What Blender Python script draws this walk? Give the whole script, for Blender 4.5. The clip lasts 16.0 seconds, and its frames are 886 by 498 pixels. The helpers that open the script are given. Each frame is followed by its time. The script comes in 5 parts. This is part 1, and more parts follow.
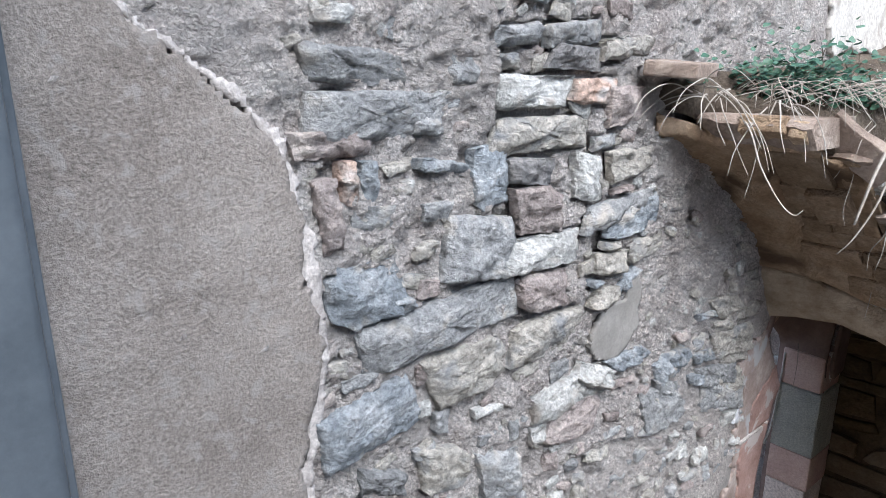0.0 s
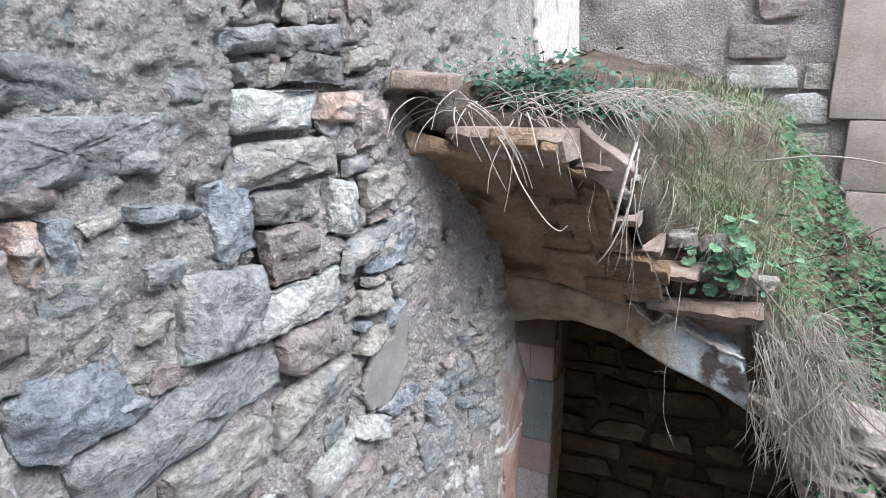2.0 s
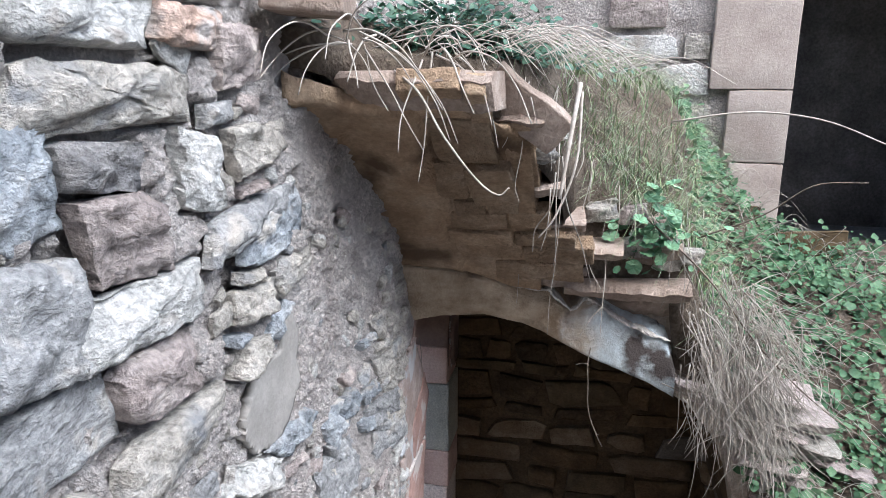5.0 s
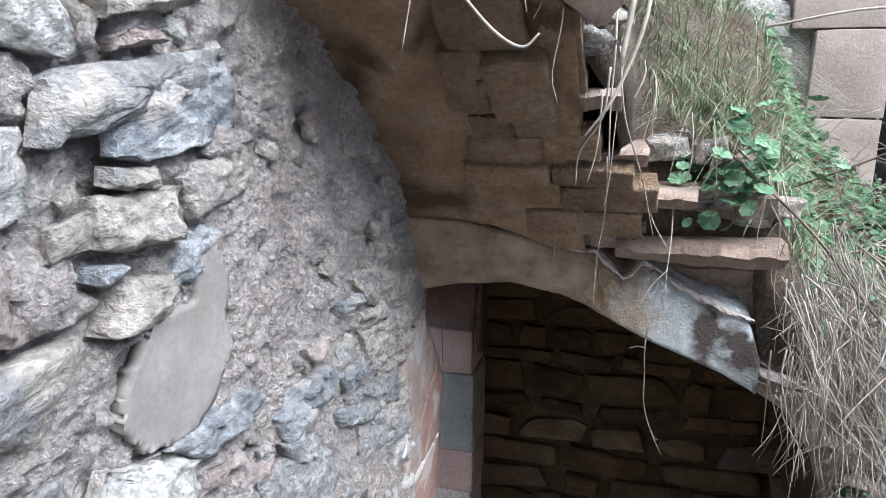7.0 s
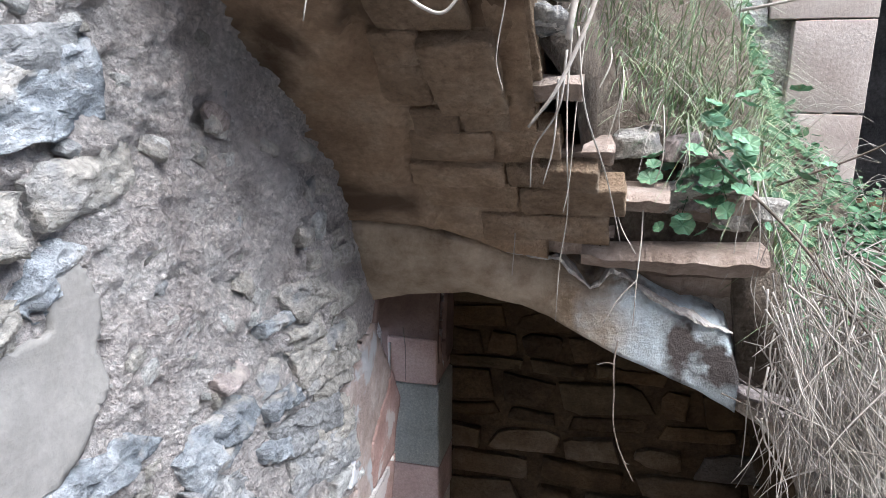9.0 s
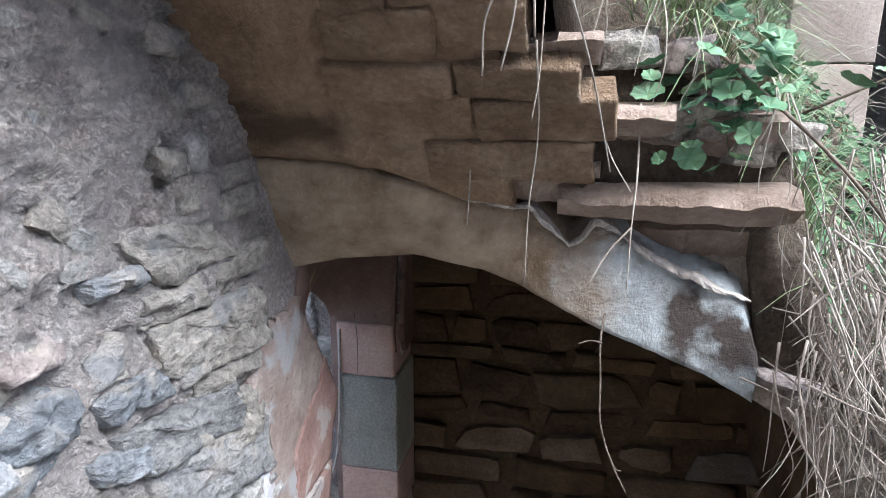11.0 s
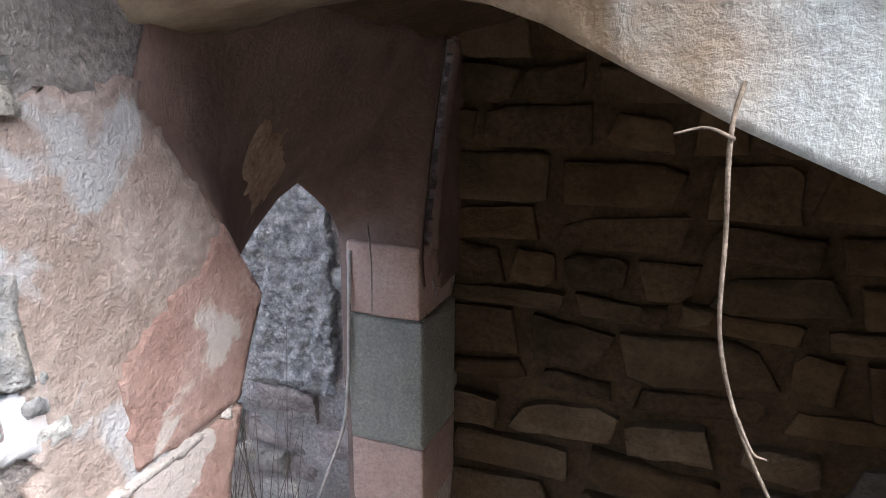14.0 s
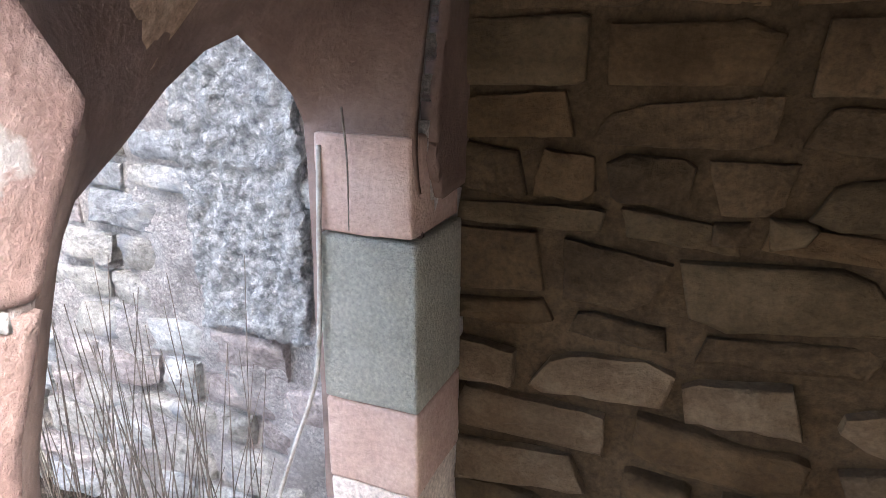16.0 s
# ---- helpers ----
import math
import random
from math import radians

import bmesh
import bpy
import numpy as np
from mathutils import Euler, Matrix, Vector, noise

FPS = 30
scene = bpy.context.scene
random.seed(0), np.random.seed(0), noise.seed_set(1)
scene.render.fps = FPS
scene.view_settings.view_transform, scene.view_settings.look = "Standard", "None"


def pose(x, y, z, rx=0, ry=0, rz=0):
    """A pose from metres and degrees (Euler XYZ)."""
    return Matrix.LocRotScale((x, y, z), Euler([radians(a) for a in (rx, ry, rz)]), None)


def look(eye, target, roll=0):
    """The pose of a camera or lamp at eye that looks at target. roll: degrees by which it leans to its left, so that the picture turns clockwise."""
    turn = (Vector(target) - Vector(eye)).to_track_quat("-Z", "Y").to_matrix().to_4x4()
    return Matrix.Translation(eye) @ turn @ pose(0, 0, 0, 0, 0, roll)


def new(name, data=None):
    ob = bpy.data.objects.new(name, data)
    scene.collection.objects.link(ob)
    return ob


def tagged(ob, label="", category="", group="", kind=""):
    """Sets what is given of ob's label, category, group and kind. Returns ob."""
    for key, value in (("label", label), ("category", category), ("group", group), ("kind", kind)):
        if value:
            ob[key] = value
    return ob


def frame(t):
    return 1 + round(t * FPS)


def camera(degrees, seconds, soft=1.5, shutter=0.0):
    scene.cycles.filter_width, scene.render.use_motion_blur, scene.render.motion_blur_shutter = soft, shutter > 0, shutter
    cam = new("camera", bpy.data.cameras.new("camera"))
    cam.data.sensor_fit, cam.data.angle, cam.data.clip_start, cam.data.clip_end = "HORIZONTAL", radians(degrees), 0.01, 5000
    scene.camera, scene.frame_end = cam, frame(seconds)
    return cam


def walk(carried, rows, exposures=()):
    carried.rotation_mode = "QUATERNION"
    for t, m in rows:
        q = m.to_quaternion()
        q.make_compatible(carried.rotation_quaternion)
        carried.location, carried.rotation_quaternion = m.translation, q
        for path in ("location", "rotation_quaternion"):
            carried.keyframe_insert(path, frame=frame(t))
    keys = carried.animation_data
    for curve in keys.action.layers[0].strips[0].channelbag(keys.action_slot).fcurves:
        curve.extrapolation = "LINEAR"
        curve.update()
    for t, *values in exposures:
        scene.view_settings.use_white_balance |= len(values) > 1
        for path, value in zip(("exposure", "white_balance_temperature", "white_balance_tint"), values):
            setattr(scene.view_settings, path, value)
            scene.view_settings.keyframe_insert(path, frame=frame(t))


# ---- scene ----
cam = camera(66.4, 16.0, 0.8)
METRES, EYE, TILT, LEAN, TURN = 4.0, 3.3, -15.5, 0.0, 50.0
ROWS = [
    (0.0, 0.0, 0.0, 0.0, 0.0, 0.0, -0.0),
    (0.5, 0.0148, 0.0218, 0.0047, -6.84, -0.03, 1.93),
    (1.0, 0.0282, 0.0379, 0.0148, -10.75, 0.04, 3.15),
    (1.5, 0.0082, 0.0671, 0.0146, -15.77, -0.06, 4.4),
    (2.0, -0.0159, 0.0903, 0.0272, -24.23, -0.74, 6.45),
    (2.5, -0.0289, 0.11, 0.0319, -30.82, -1.38, 8.02),
    (3.0, -0.0283, 0.1355, 0.026, -33.74, -1.81, 8.75),
    (5.5, 0.0098, 0.2297, 0.0174, -36.6, -2.27, 9.45),
    (6.0, 0.0114, 0.2509, 0.0145, -36.51, -2.37, 9.4),
    (6.5, 0.0524, 0.3055, -0.0191, -35.6, -2.3, 9.35),
    (7.0, 0.1018, 0.321, -0.0306, -33.08, -1.91, 8.64),
    (7.5, 0.1251, 0.3228, -0.0264, -32.09, -1.63, 8.53),
    (8.0, 0.135, 0.3423, -0.0296, -32.14, -1.7, 8.47),
    (8.5, 0.1419, 0.3451, -0.0302, -33.37, -1.98, 8.68),
    (11.0, 0.2208, 0.4267, -0.0629, -36.7, -2.89, 9.38),
    (11.5, 0.2619, 0.4542, -0.0985, -36.2, -3.03, 9.16),
    (12.0, 0.2969, 0.4684, -0.1067, -35.59, -2.63, 9.04),
    (12.5, 0.3016, 0.4994, -0.1113, -34.89, -2.49, 8.85),
    (13.0, 0.3033, 0.5137, -0.1069, -33.11, -2.31, 8.49),
    (13.5, 0.3195, 0.5446, -0.13, -30.7, -2.04, 7.75),
    (14.0, 0.3667, 0.568, -0.1541, -27.19, -1.85, 6.99),
    (14.5, 0.3803, 0.5842, -0.1605, -26.53, -2.07, 6.76),
    (15.0, 0.3867, 0.6165, -0.1636, -26.24, -1.93, 6.87),
    (15.5, 0.4002, 0.6405, -0.1747, -26.14, -2.05, 6.69),
    (16.0, 0.4266, 0.6886, -0.2037, -26.43, -3.99, 6.8),
]
walk(cam, [(t, pose(0, 0, EYE, TILT, LEAN, TURN) @ pose(METRES * x, METRES * y, METRES * z, 90 + pitch, roll, yaw)) for t, x, y, z, yaw, pitch, roll in ROWS], exposures=[(0.0, 1.78, 5950, 9), (1.5, 1.78, 5950, 9), (3.0, 1.92, 5950, 10), (6.0, 2.1, 5900, 10), (8.7, 2.3, 5900, 10), (11.0, 2.4, 5900, 10), (12.3, 2.36, 6000, 11), (13.0, 2.55, 6200, 11), (14.0, 2.85, 6300, 11), (14.5, 3.1, 6300, 11), (15.0, 3.6, 6300, 10), (16.0, 4.2, 6300, 10)])

# ---- light ----
world = bpy.data.worlds.new("sky")
scene.world = world
world.use_nodes = True
wn = world.node_tree
sky = wn.nodes.new("ShaderNodeTexSky")
sky.sky_type = "NISHITA"
sky.sun_disc = False
sky.sun_elevation, sky.sun_rotation = radians(58), radians(150)
sky.air_density, sky.dust_density = 1.0, 4.0
wn.nodes["Background"].inputs["Strength"].default_value = 0.085
wn.links.new(sky.outputs[0], wn.nodes["Background"].inputs["Color"])
sun = new("sun", bpy.data.lights.new("sun", "SUN"))
sun.data.energy, sun.data.angle, sun.data.color = 1.8, radians(40), (1.0, 0.98, 0.95)
sun.matrix_world = look((2.1, -0.35, 2.6), (0, 0, 0))


# ---- materials ----
def mat(name, cols, scale=3.0, fine=40.0, rough=0.9, bump=0.5, dist=0.01, stain=None, per_piece=0.0, grit=0.5, spots=None, pebble=None, strata=0.0):
    """Mottled mineral or plant surface: cols spread over a coarse noise, a finer grain over it, an optional stain colour in patches."""
    m = bpy.data.materials.new(name)
    m.use_nodes = True
    nt = m.node_tree
    N, L = nt.nodes, nt.links
    b = N["Principled BSDF"]
    b.inputs["Roughness"].default_value = rough
    b.inputs["Specular IOR Level"].default_value = 0.25
    tc = N.new("ShaderNodeTexCoord")
    oi = N.new("ShaderNodeObjectInfo")
    off = N.new("ShaderNodeVectorMath")
    off.operation = "MULTIPLY_ADD"
    L.new(oi.outputs["Random"], off.inputs[0])
    off.inputs[1].default_value = (37, 23, 51)
    L.new(tc.outputs["Object"], off.inputs[2])
    n1 = N.new("ShaderNodeTexNoise")
    n1.inputs["Scale"].default_value, n1.inputs["Detail"].default_value, n1.inputs["Roughness"].default_value = scale, 8, 0.62
    n2 = N.new("ShaderNodeTexNoise")
    n2.inputs["Scale"].default_value, n2.inputs["Detail"].default_value, n2.inputs["Roughness"].default_value = fine, 6, 0.7
    for n in (n1, n2):
        L.new(off.outputs[0], n.inputs["Vector"])
    r = N.new("ShaderNodeValToRGB")
    e = r.color_ramp.elements
    while len(e) < len(cols):
        e.new(0.5)
    for i, c in enumerate(cols):
        e[i].position = 0.3 + 0.4 * i / max(1, len(cols) - 1)
        e[i].color = (*c, 1)
    L.new(n1.outputs["Fac"], r.inputs["Fac"])
    g = N.new("ShaderNodeMapRange")
    g.inputs["From Min"].default_value, g.inputs["From Max"].default_value = 0.25, 0.75
    g.inputs["To Min"].default_value, g.inputs["To Max"].default_value = 1 - grit, 1 + grit
    L.new(n2.outputs["Fac"], g.inputs["Value"])
    mul = N.new("ShaderNodeMix")
    mul.data_type, mul.blend_type = "RGBA", "MULTIPLY"
    mul.inputs[0].default_value = 1
    L.new(r.outputs["Color"], mul.inputs[6])
    L.new(g.outputs["Result"], mul.inputs[7])
    out = mul.outputs[2]
    if stain:
        col, sc, lo, hi = stain
        n3 = N.new("ShaderNodeTexNoise")
        n3.inputs["Scale"].default_value, n3.inputs["Detail"].default_value = sc, 7
        n3.inputs["Distortion"].default_value = 0.4
        L.new(off.outputs[0], n3.inputs["Vector"])
        mr = N.new("ShaderNodeMapRange")
        mr.inputs["From Min"].default_value, mr.inputs["From Max"].default_value = lo, hi
        L.new(n3.outputs["Fac"], mr.inputs["Value"])
        mx = N.new("ShaderNodeMix")
        mx.data_type = "RGBA"
        L.new(mr.outputs["Result"], mx.inputs[0])
        L.new(out, mx.inputs[6])
        mx.inputs[7].default_value = (*col, 1)
        out = mx.outputs[2]
    if spots:
        col, sc, size = spots
        v = N.new("ShaderNodeTexVoronoi")
        v.inputs["Scale"].default_value = sc
        L.new(off.outputs[0], v.inputs["Vector"])
        mr = N.new("ShaderNodeMapRange")
        mr.inputs["From Min"].default_value, mr.inputs["From Max"].default_value = size, size * 0.6
        L.new(v.outputs["Distance"], mr.inputs["Value"])
        mx = N.new("ShaderNodeMix")
        mx.data_type = "RGBA"
        L.new(mr.outputs["Result"], mx.inputs[0])
        L.new(out, mx.inputs[6])
        mx.inputs[7].default_value = (*col, 1)
        out = mx.outputs[2]
    lumps = None
    if pebble:
        size, dark = pebble
        va, vb = N.new("ShaderNodeTexVoronoi"), N.new("ShaderNodeTexVoronoi")
        warp = N.new("ShaderNodeVectorMath")
        warp.operation = "MULTIPLY_ADD"
        L.new(n2.outputs["Color"], warp.inputs[0])
        warp.inputs[1].default_value = (0.02, 0.02, 0.02)
        L.new(off.outputs[0], warp.inputs[2])
        for vo, k in ((va, 1.0), (vb, 2.7)):
            vo.inputs["Scale"].default_value = size * k
            L.new(warp.outputs[0], vo.inputs["Vector"])
        sm = N.new("ShaderNodeMath")
        sm.operation = "MULTIPLY_ADD"
        L.new(vb.outputs["Distance"], sm.inputs[0])
        sm.inputs[1].default_value = 0.5
        L.new(va.outputs["Distance"], sm.inputs[2])
        lumps = sm.outputs[0]
        # crevice shade painted into the colour: lumps lighter, hollows between them darker
        mr = N.new("ShaderNodeMapRange")
        mr.inputs["From Min"].default_value, mr.inputs["From Max"].default_value = 0.25, 1.0
        mr.inputs["To Min"].default_value, mr.inputs["To Max"].default_value = 1.12, dark
        L.new(lumps, mr.inputs["Value"])
        mx = N.new("ShaderNodeMix")
        mx.data_type, mx.blend_type = "RGBA", "MULTIPLY"
        mx.inputs[0].default_value = 1
        L.new(out, mx.inputs[6])
        L.new(mr.outputs["Result"], mx.inputs[7])
        out = mx.outputs[2]
    if per_piece:
        hv = N.new("ShaderNodeHueSaturation")
        mr = N.new("ShaderNodeMapRange")
        mr.inputs["To Min"].default_value, mr.inputs["To Max"].default_value = 1 - per_piece, 1 + per_piece
        L.new(oi.outputs["Random"], mr.inputs["Value"])
        L.new(mr.outputs["Result"], hv.inputs["Value"])
        L.new(out, hv.inputs["Color"])
        out = hv.outputs["Color"]
    beds = None
    if strata:
        mp = N.new("ShaderNodeMapping")
        mp.inputs["Scale"].default_value = (13, 36, 20)
        mp.inputs["Rotation"].default_value = (0, 0, 0.25)
        L.new(off.outputs[0], mp.inputs["Vector"])
        beds = N.new("ShaderNodeTexNoise")
        beds.inputs["Scale"].default_value, beds.inputs["Detail"].default_value, beds.inputs["Roughness"].default_value = 1.0, 7, 0.68
        beds.inputs["Distortion"].default_value = 0.7
        L.new(mp.outputs[0], beds.inputs["Vector"])
        mr = N.new("ShaderNodeMapRange")
        mr.inputs["From Min"].default_value, mr.inputs["From Max"].default_value = 0.3, 0.7
        mr.inputs["To Min"].default_value, mr.inputs["To Max"].default_value = 0.88, 1.14
        L.new(beds.outputs["Fac"], mr.inputs["Value"])
        mx = N.new("ShaderNodeMix")
        mx.data_type, mx.blend_type = "RGBA", "MULTIPLY"
        mx.inputs[0].default_value = 1
        L.new(out, mx.inputs[6])
        L.new(mr.outputs["Result"], mx.inputs[7])
        out = mx.outputs[2]
    L.new(out, b.inputs["Base Color"])
    add = N.new("ShaderNodeMath")
    add.operation = "MULTIPLY_ADD"
    L.new(n1.outputs["Fac"], add.inputs[0])
    add.inputs[1].default_value = 1.5
    L.new(n2.outputs["Fac"], add.inputs[2])
    if lumps:
        ad = N.new("ShaderNodeMath")
        ad.operation = "MULTIPLY_ADD"
        L.new(lumps, ad.inputs[0])
        ad.inputs[1].default_value = -1.0
        L.new(add.outputs[0], ad.inputs[2])
        add = ad
    if beds:
        ad = N.new("ShaderNodeMath")
        ad.operation = "MULTIPLY_ADD"
        L.new(beds.outputs["Fac"], ad.inputs[0])
        ad.inputs[1].default_value = strata
        L.new(add.outputs[0], ad.inputs[2])
        add = ad
    bp = N.new("ShaderNodeBump")
    bp.inputs["Strength"].default_value, bp.inputs["Distance"].default_value = bump, dist
    L.new(add.outputs[0], bp.inputs["Height"])
    L.new(bp.outputs["Normal"], b.inputs["Normal"])
    return m


MORTAR = mat("lime_mortar", [(0.47, 0.42, 0.4), (0.68, 0.63, 0.605), (0.82, 0.785, 0.76)], 9, 100, 0.95, 1.0, 0.028, stain=((0.6, 0.56, 0.54), 2.6, 0.5, 0.65), spots=((0.8, 0.78, 0.76), 44, 0.15), grit=0.6, pebble=(62, 0.82))
PLASTER_VAULT = mat("vault_plaster", [(0.31, 0.205, 0.13), (0.46, 0.33, 0.22), (0.57, 0.45, 0.33)], 4, 60, 0.92, 1.0, 0.035, stain=((0.15, 0.1, 0.065), 3.5, 0.52, 0.66), grit=0.3)
# brown rubble with the vaulted room's deep shade put into its colour
SHADED_RUBBLE = mat("shaded_brown_rubble", [(0.0443, 0.0287, 0.0164), (0.0738, 0.05, 0.0279), (0.112, 0.0779, 0.0459)], 4, 50, 0.92, 0.7, 0.015, per_piece=0.25)
EARTH = mat("earth", [(0.07, 0.055, 0.042), (0.125, 0.1, 0.078), (0.2, 0.168, 0.135)], 5, 60, 0.95, 0.9, 0.03)
SANDSTONE = mat("dressed_sandstone", [(0.42, 0.35, 0.31), (0.52, 0.45, 0.4), (0.58, 0.52, 0.47)], 4, 60, 0.88, 0.5, 0.008, per_piece=0.1)
RUBBLE_TAN = mat("tan_rubble", [(0.24, 0.19, 0.15), (0.38, 0.33, 0.28), (0.5, 0.45, 0.4)], 6, 60, 0.93, 0.8, 0.02)
# plaster of the unlit upper room, its dimness mixed into the base colour
SHADE = mat("shaded_plaster", [(0.13, 0.125, 0.12), (0.2, 0.19, 0.18), (0.29, 0.275, 0.26)], 4, 50, 0.9, 0.5, 0.01)


# ---- helpers of this place ----
def link(name, verts, faces, material, parent=None, label="", smooth=True):
    me = bpy.data.meshes.new(name)
    me.from_pydata([tuple(map(float, v)) for v in verts], [], [tuple(map(int, f)) for f in faces])
    me.materials.append(material)
    if smooth:
        me.polygons.foreach_set("use_smooth", [True] * len(me.polygons))
    me.update()
    ob = new(name, me)
    if parent is not None:
        ob.parent = parent
    if label:
        ob["label"] = label
    return ob


def fbm(x, y, z, octaves=5):
    return noise.fractal(Vector((x, y, z)), 1.0, 2.0, octaves)


def curve(table, x):
    return float(np.interp(x, [a for a, _ in table], [b for _, b in table]))


def sheet(place, us, vs, hole=None, cell=0.02):
    """A solid sheet over the grid us x vs: place(u, v, back) gives the point of its front or back; hole(u, v) is the
    signed distance to what is cut out (negative inside). Returns verts, faces."""
    nu, nv = len(us), len(vs)
    uv = [(u, v) for u in us for v in vs]
    if hole:
        snapped = []
        for u, v in uv:
            d = hole(u, v)
            if abs(d) < 0.75 * cell:
                e = 0.002
                gx, gy = (hole(u + e, v) - hole(u - e, v)) / (2 * e), (hole(u, v + e) - hole(u, v - e)) / (2 * e)
                k = max(1e-6, gx * gx + gy * gy)
                g = min(1.0, cell / max(1e-6, abs(d) / math.sqrt(k)))
                u, v = u - g * d * gx / k, v - g * d * gy / k
            snapped.append((u, v))
    else:
        snapped = uv
    n = len(uv)
    verts = [place(u, v, False) for u, v in snapped] + [place(u, v, True) for u, v in snapped]
    quads = []
    for i in range(nu - 1):
        for j in range(nv - 1):
            q = (i * nv + j, (i + 1) * nv + j, (i + 1) * nv + j + 1, i * nv + j + 1)
            if hole:
                cu = sum(snapped[k][0] for k in q) / 4
                cv = sum(snapped[k][1] for k in q) / 4
                if hole(cu, cv) < 0:
                    continue
            quads.append(q)
    edges = {}
    for q in quads:
        for a, b in zip(q, q[1:] + q[:1]):
            if (b, a) in edges:
                del edges[(b, a)]
            else:
                edges[(a, b)] = 1
    faces = list(quads) + [tuple(k + n for k in reversed(q)) for q in quads]
    faces += [(b, a, a + n, b + n) for a, b in edges]
    used = sorted({k for f in faces for k in f})
    remap = {k: i for i, k in enumerate(used)}
    return [verts[k] for k in used], [tuple(remap[k] for k in f) for f in faces]


def span(a, b, step):
    return list(np.linspace(a, b, max(2, int(round((b - a) / step)) + 1)))


# ---- plan ----
FACE = [(-1.0, -1.42), (1.2, -1.40), (1.9, -1.34), (2.6, -1.285), (3.3, -1.31), (4.6, -1.42)]   # room face of the west wall: y, x
OUTER = -1.66
DOOR_L = [(-0.2, 3.16), (1.3, 3.16), (1.45, 3.19), (1.6, 3.25), (1.72, 3.31), (1.84, 3.24), (1.95, 3.16), (2.05, 3.09), (2.14, 3.13), (2.3, 3.17)]   # room side of the doorway: z, y
DOOR_R = [(-0.2, 4.27), (1.38, 4.25), (1.5, 4.2), (1.62, 4.21), (1.86, 4.3), (2.1, 4.42), (2.3, 4.5)]
DOOR_HEAD = 2.25
VAULT_SPRING_Y, VAULT_SPRING_Z = 3.165, 2.14
ARCH = [(-1.45, 2.10), (-1.30, 2.145), (-1.19, 2.172), (-1.02, 2.19), (-0.86, 2.163), (-0.78, 2.135), (-0.59, 2.04), (-0.37, 1.945), (-0.18, 1.83), (-0.08, 1.69), (0.0, 1.48), (0.06, 1.2), (0.1, 0.9), (0.12, -0.2)]
EDGE = [(-1.4, 2.08), (-1.28, 2.12), (-1.22, 2.24), (-0.88, 2.30), (-0.80, 2.50), (-0.71, 2.66), (-0.69, 2.92), (-0.66, 3.06), (-0.27, 3.14), (0.0, 3.2), (0.3, 3.1)]
FRONT = [(-1.4, 3.2), (-0.88, 3.10), (-0.78, 2.95), (-0.6, 2.66), (-0.27, 2.46), (-0.1, 2.0), (0.02, 1.62), (0.3, 1.5), (0.7, 1.5), (3, 1.6)]
CAP = [(-1.4, 3.3), (-0.8, 3.16), (-0.3, 2.98), (0.0, 2.55), (0.3, 2.15), (0.6, 2.02), (4, 2.0)]
PATH = [(-3, 1.85), (0.2, 1.75), (0.6, 1.58), (1.1, 1.3), (1.7, 1.05), (2.0, 0.85), (2.5, 0.52), (2.9, 0.25), (3.3, 0.05), (6, 0.0)]


# stones of the west wall: y, z, width, height, tilt, slant, tone
WEST_STONES = []
WEST_STONES += [(1.39, 3.30, 0.16, 0.04, -1, -0.1, "T"), (1.70, 3.31, 0.24, 0.07, -2, 0.3, "D"), (1.51, 3.21, 0.32, 0.09, -0, 0.1, "W"), (1.78, 3.21, 0.18, 0.07, -1, 0.2, "O"), (1.56, 3.09, 0.37, 0.09, 0, 0.4, "T"), (1.51, 2.98, 0.19, 0.08, -8, -0.2, "D"), (1.54, 2.86, 0.18, 0.13, -3, -0.2, "P"), (1.56, 2.72, 0.29, 0.09, -1, 0.3, "W"), (1.57, 2.59, 0.19, 0.11, -3, -0.2, "P"), (1.35, 2.98, 0.12, 0.16, 7, 0.1, "B"), (1.30, 2.77, 0.23, 0.17, -10, 0.1, "G"), (1.16, 2.57, 0.54, 0.13, 6, -0.3, "G"), (1.60, 2.43, 0.33, 0.13, -1, 0.2, "T"), (1.75, 2.94, 0.10, 0.13, -10, -0.3, "W")]
WEST_STONES += [(1.92, 2.81, 0.31, 0.08, 5, 0.3, "G"), (1.96, 2.97, 0.21, 0.09, 4, 0.1, "T"), (1.93, 3.16, 0.17, 0.11, 5, 0.1, "P"), (1.93, 3.34, 0.24, 0.06, 4, 0.0, "T"), (1.43, 3.37, 0.23, 0.05, 4, 0.2, "G"), (1.69, 3.38, 0.23, 0.06, 5, 0.2, "G"), (1.14, 3.15, 0.10, 0.07, -4, 0.1, "G"), (1.19, 3.02, 0.17, 0.03, -11, -0.1, "B"), (1.02, 2.65, 0.09, 0.07, -4, -0.1, "B"), (2.23, 1.96, 0.17, 0.17, -7, 0.4, "G"), (1.83, 2.22, 0.18, 0.07, -21, 0.1, "W"), (1.25, 3.28, 0.08, 0.09, -2, -0.1, "G"), (0.98, 3.17, 0.40, 0.11, -2, 0.1, "G"), (0.84, 3.11, 0.20, 0.06, -1, -0.1, "P")]
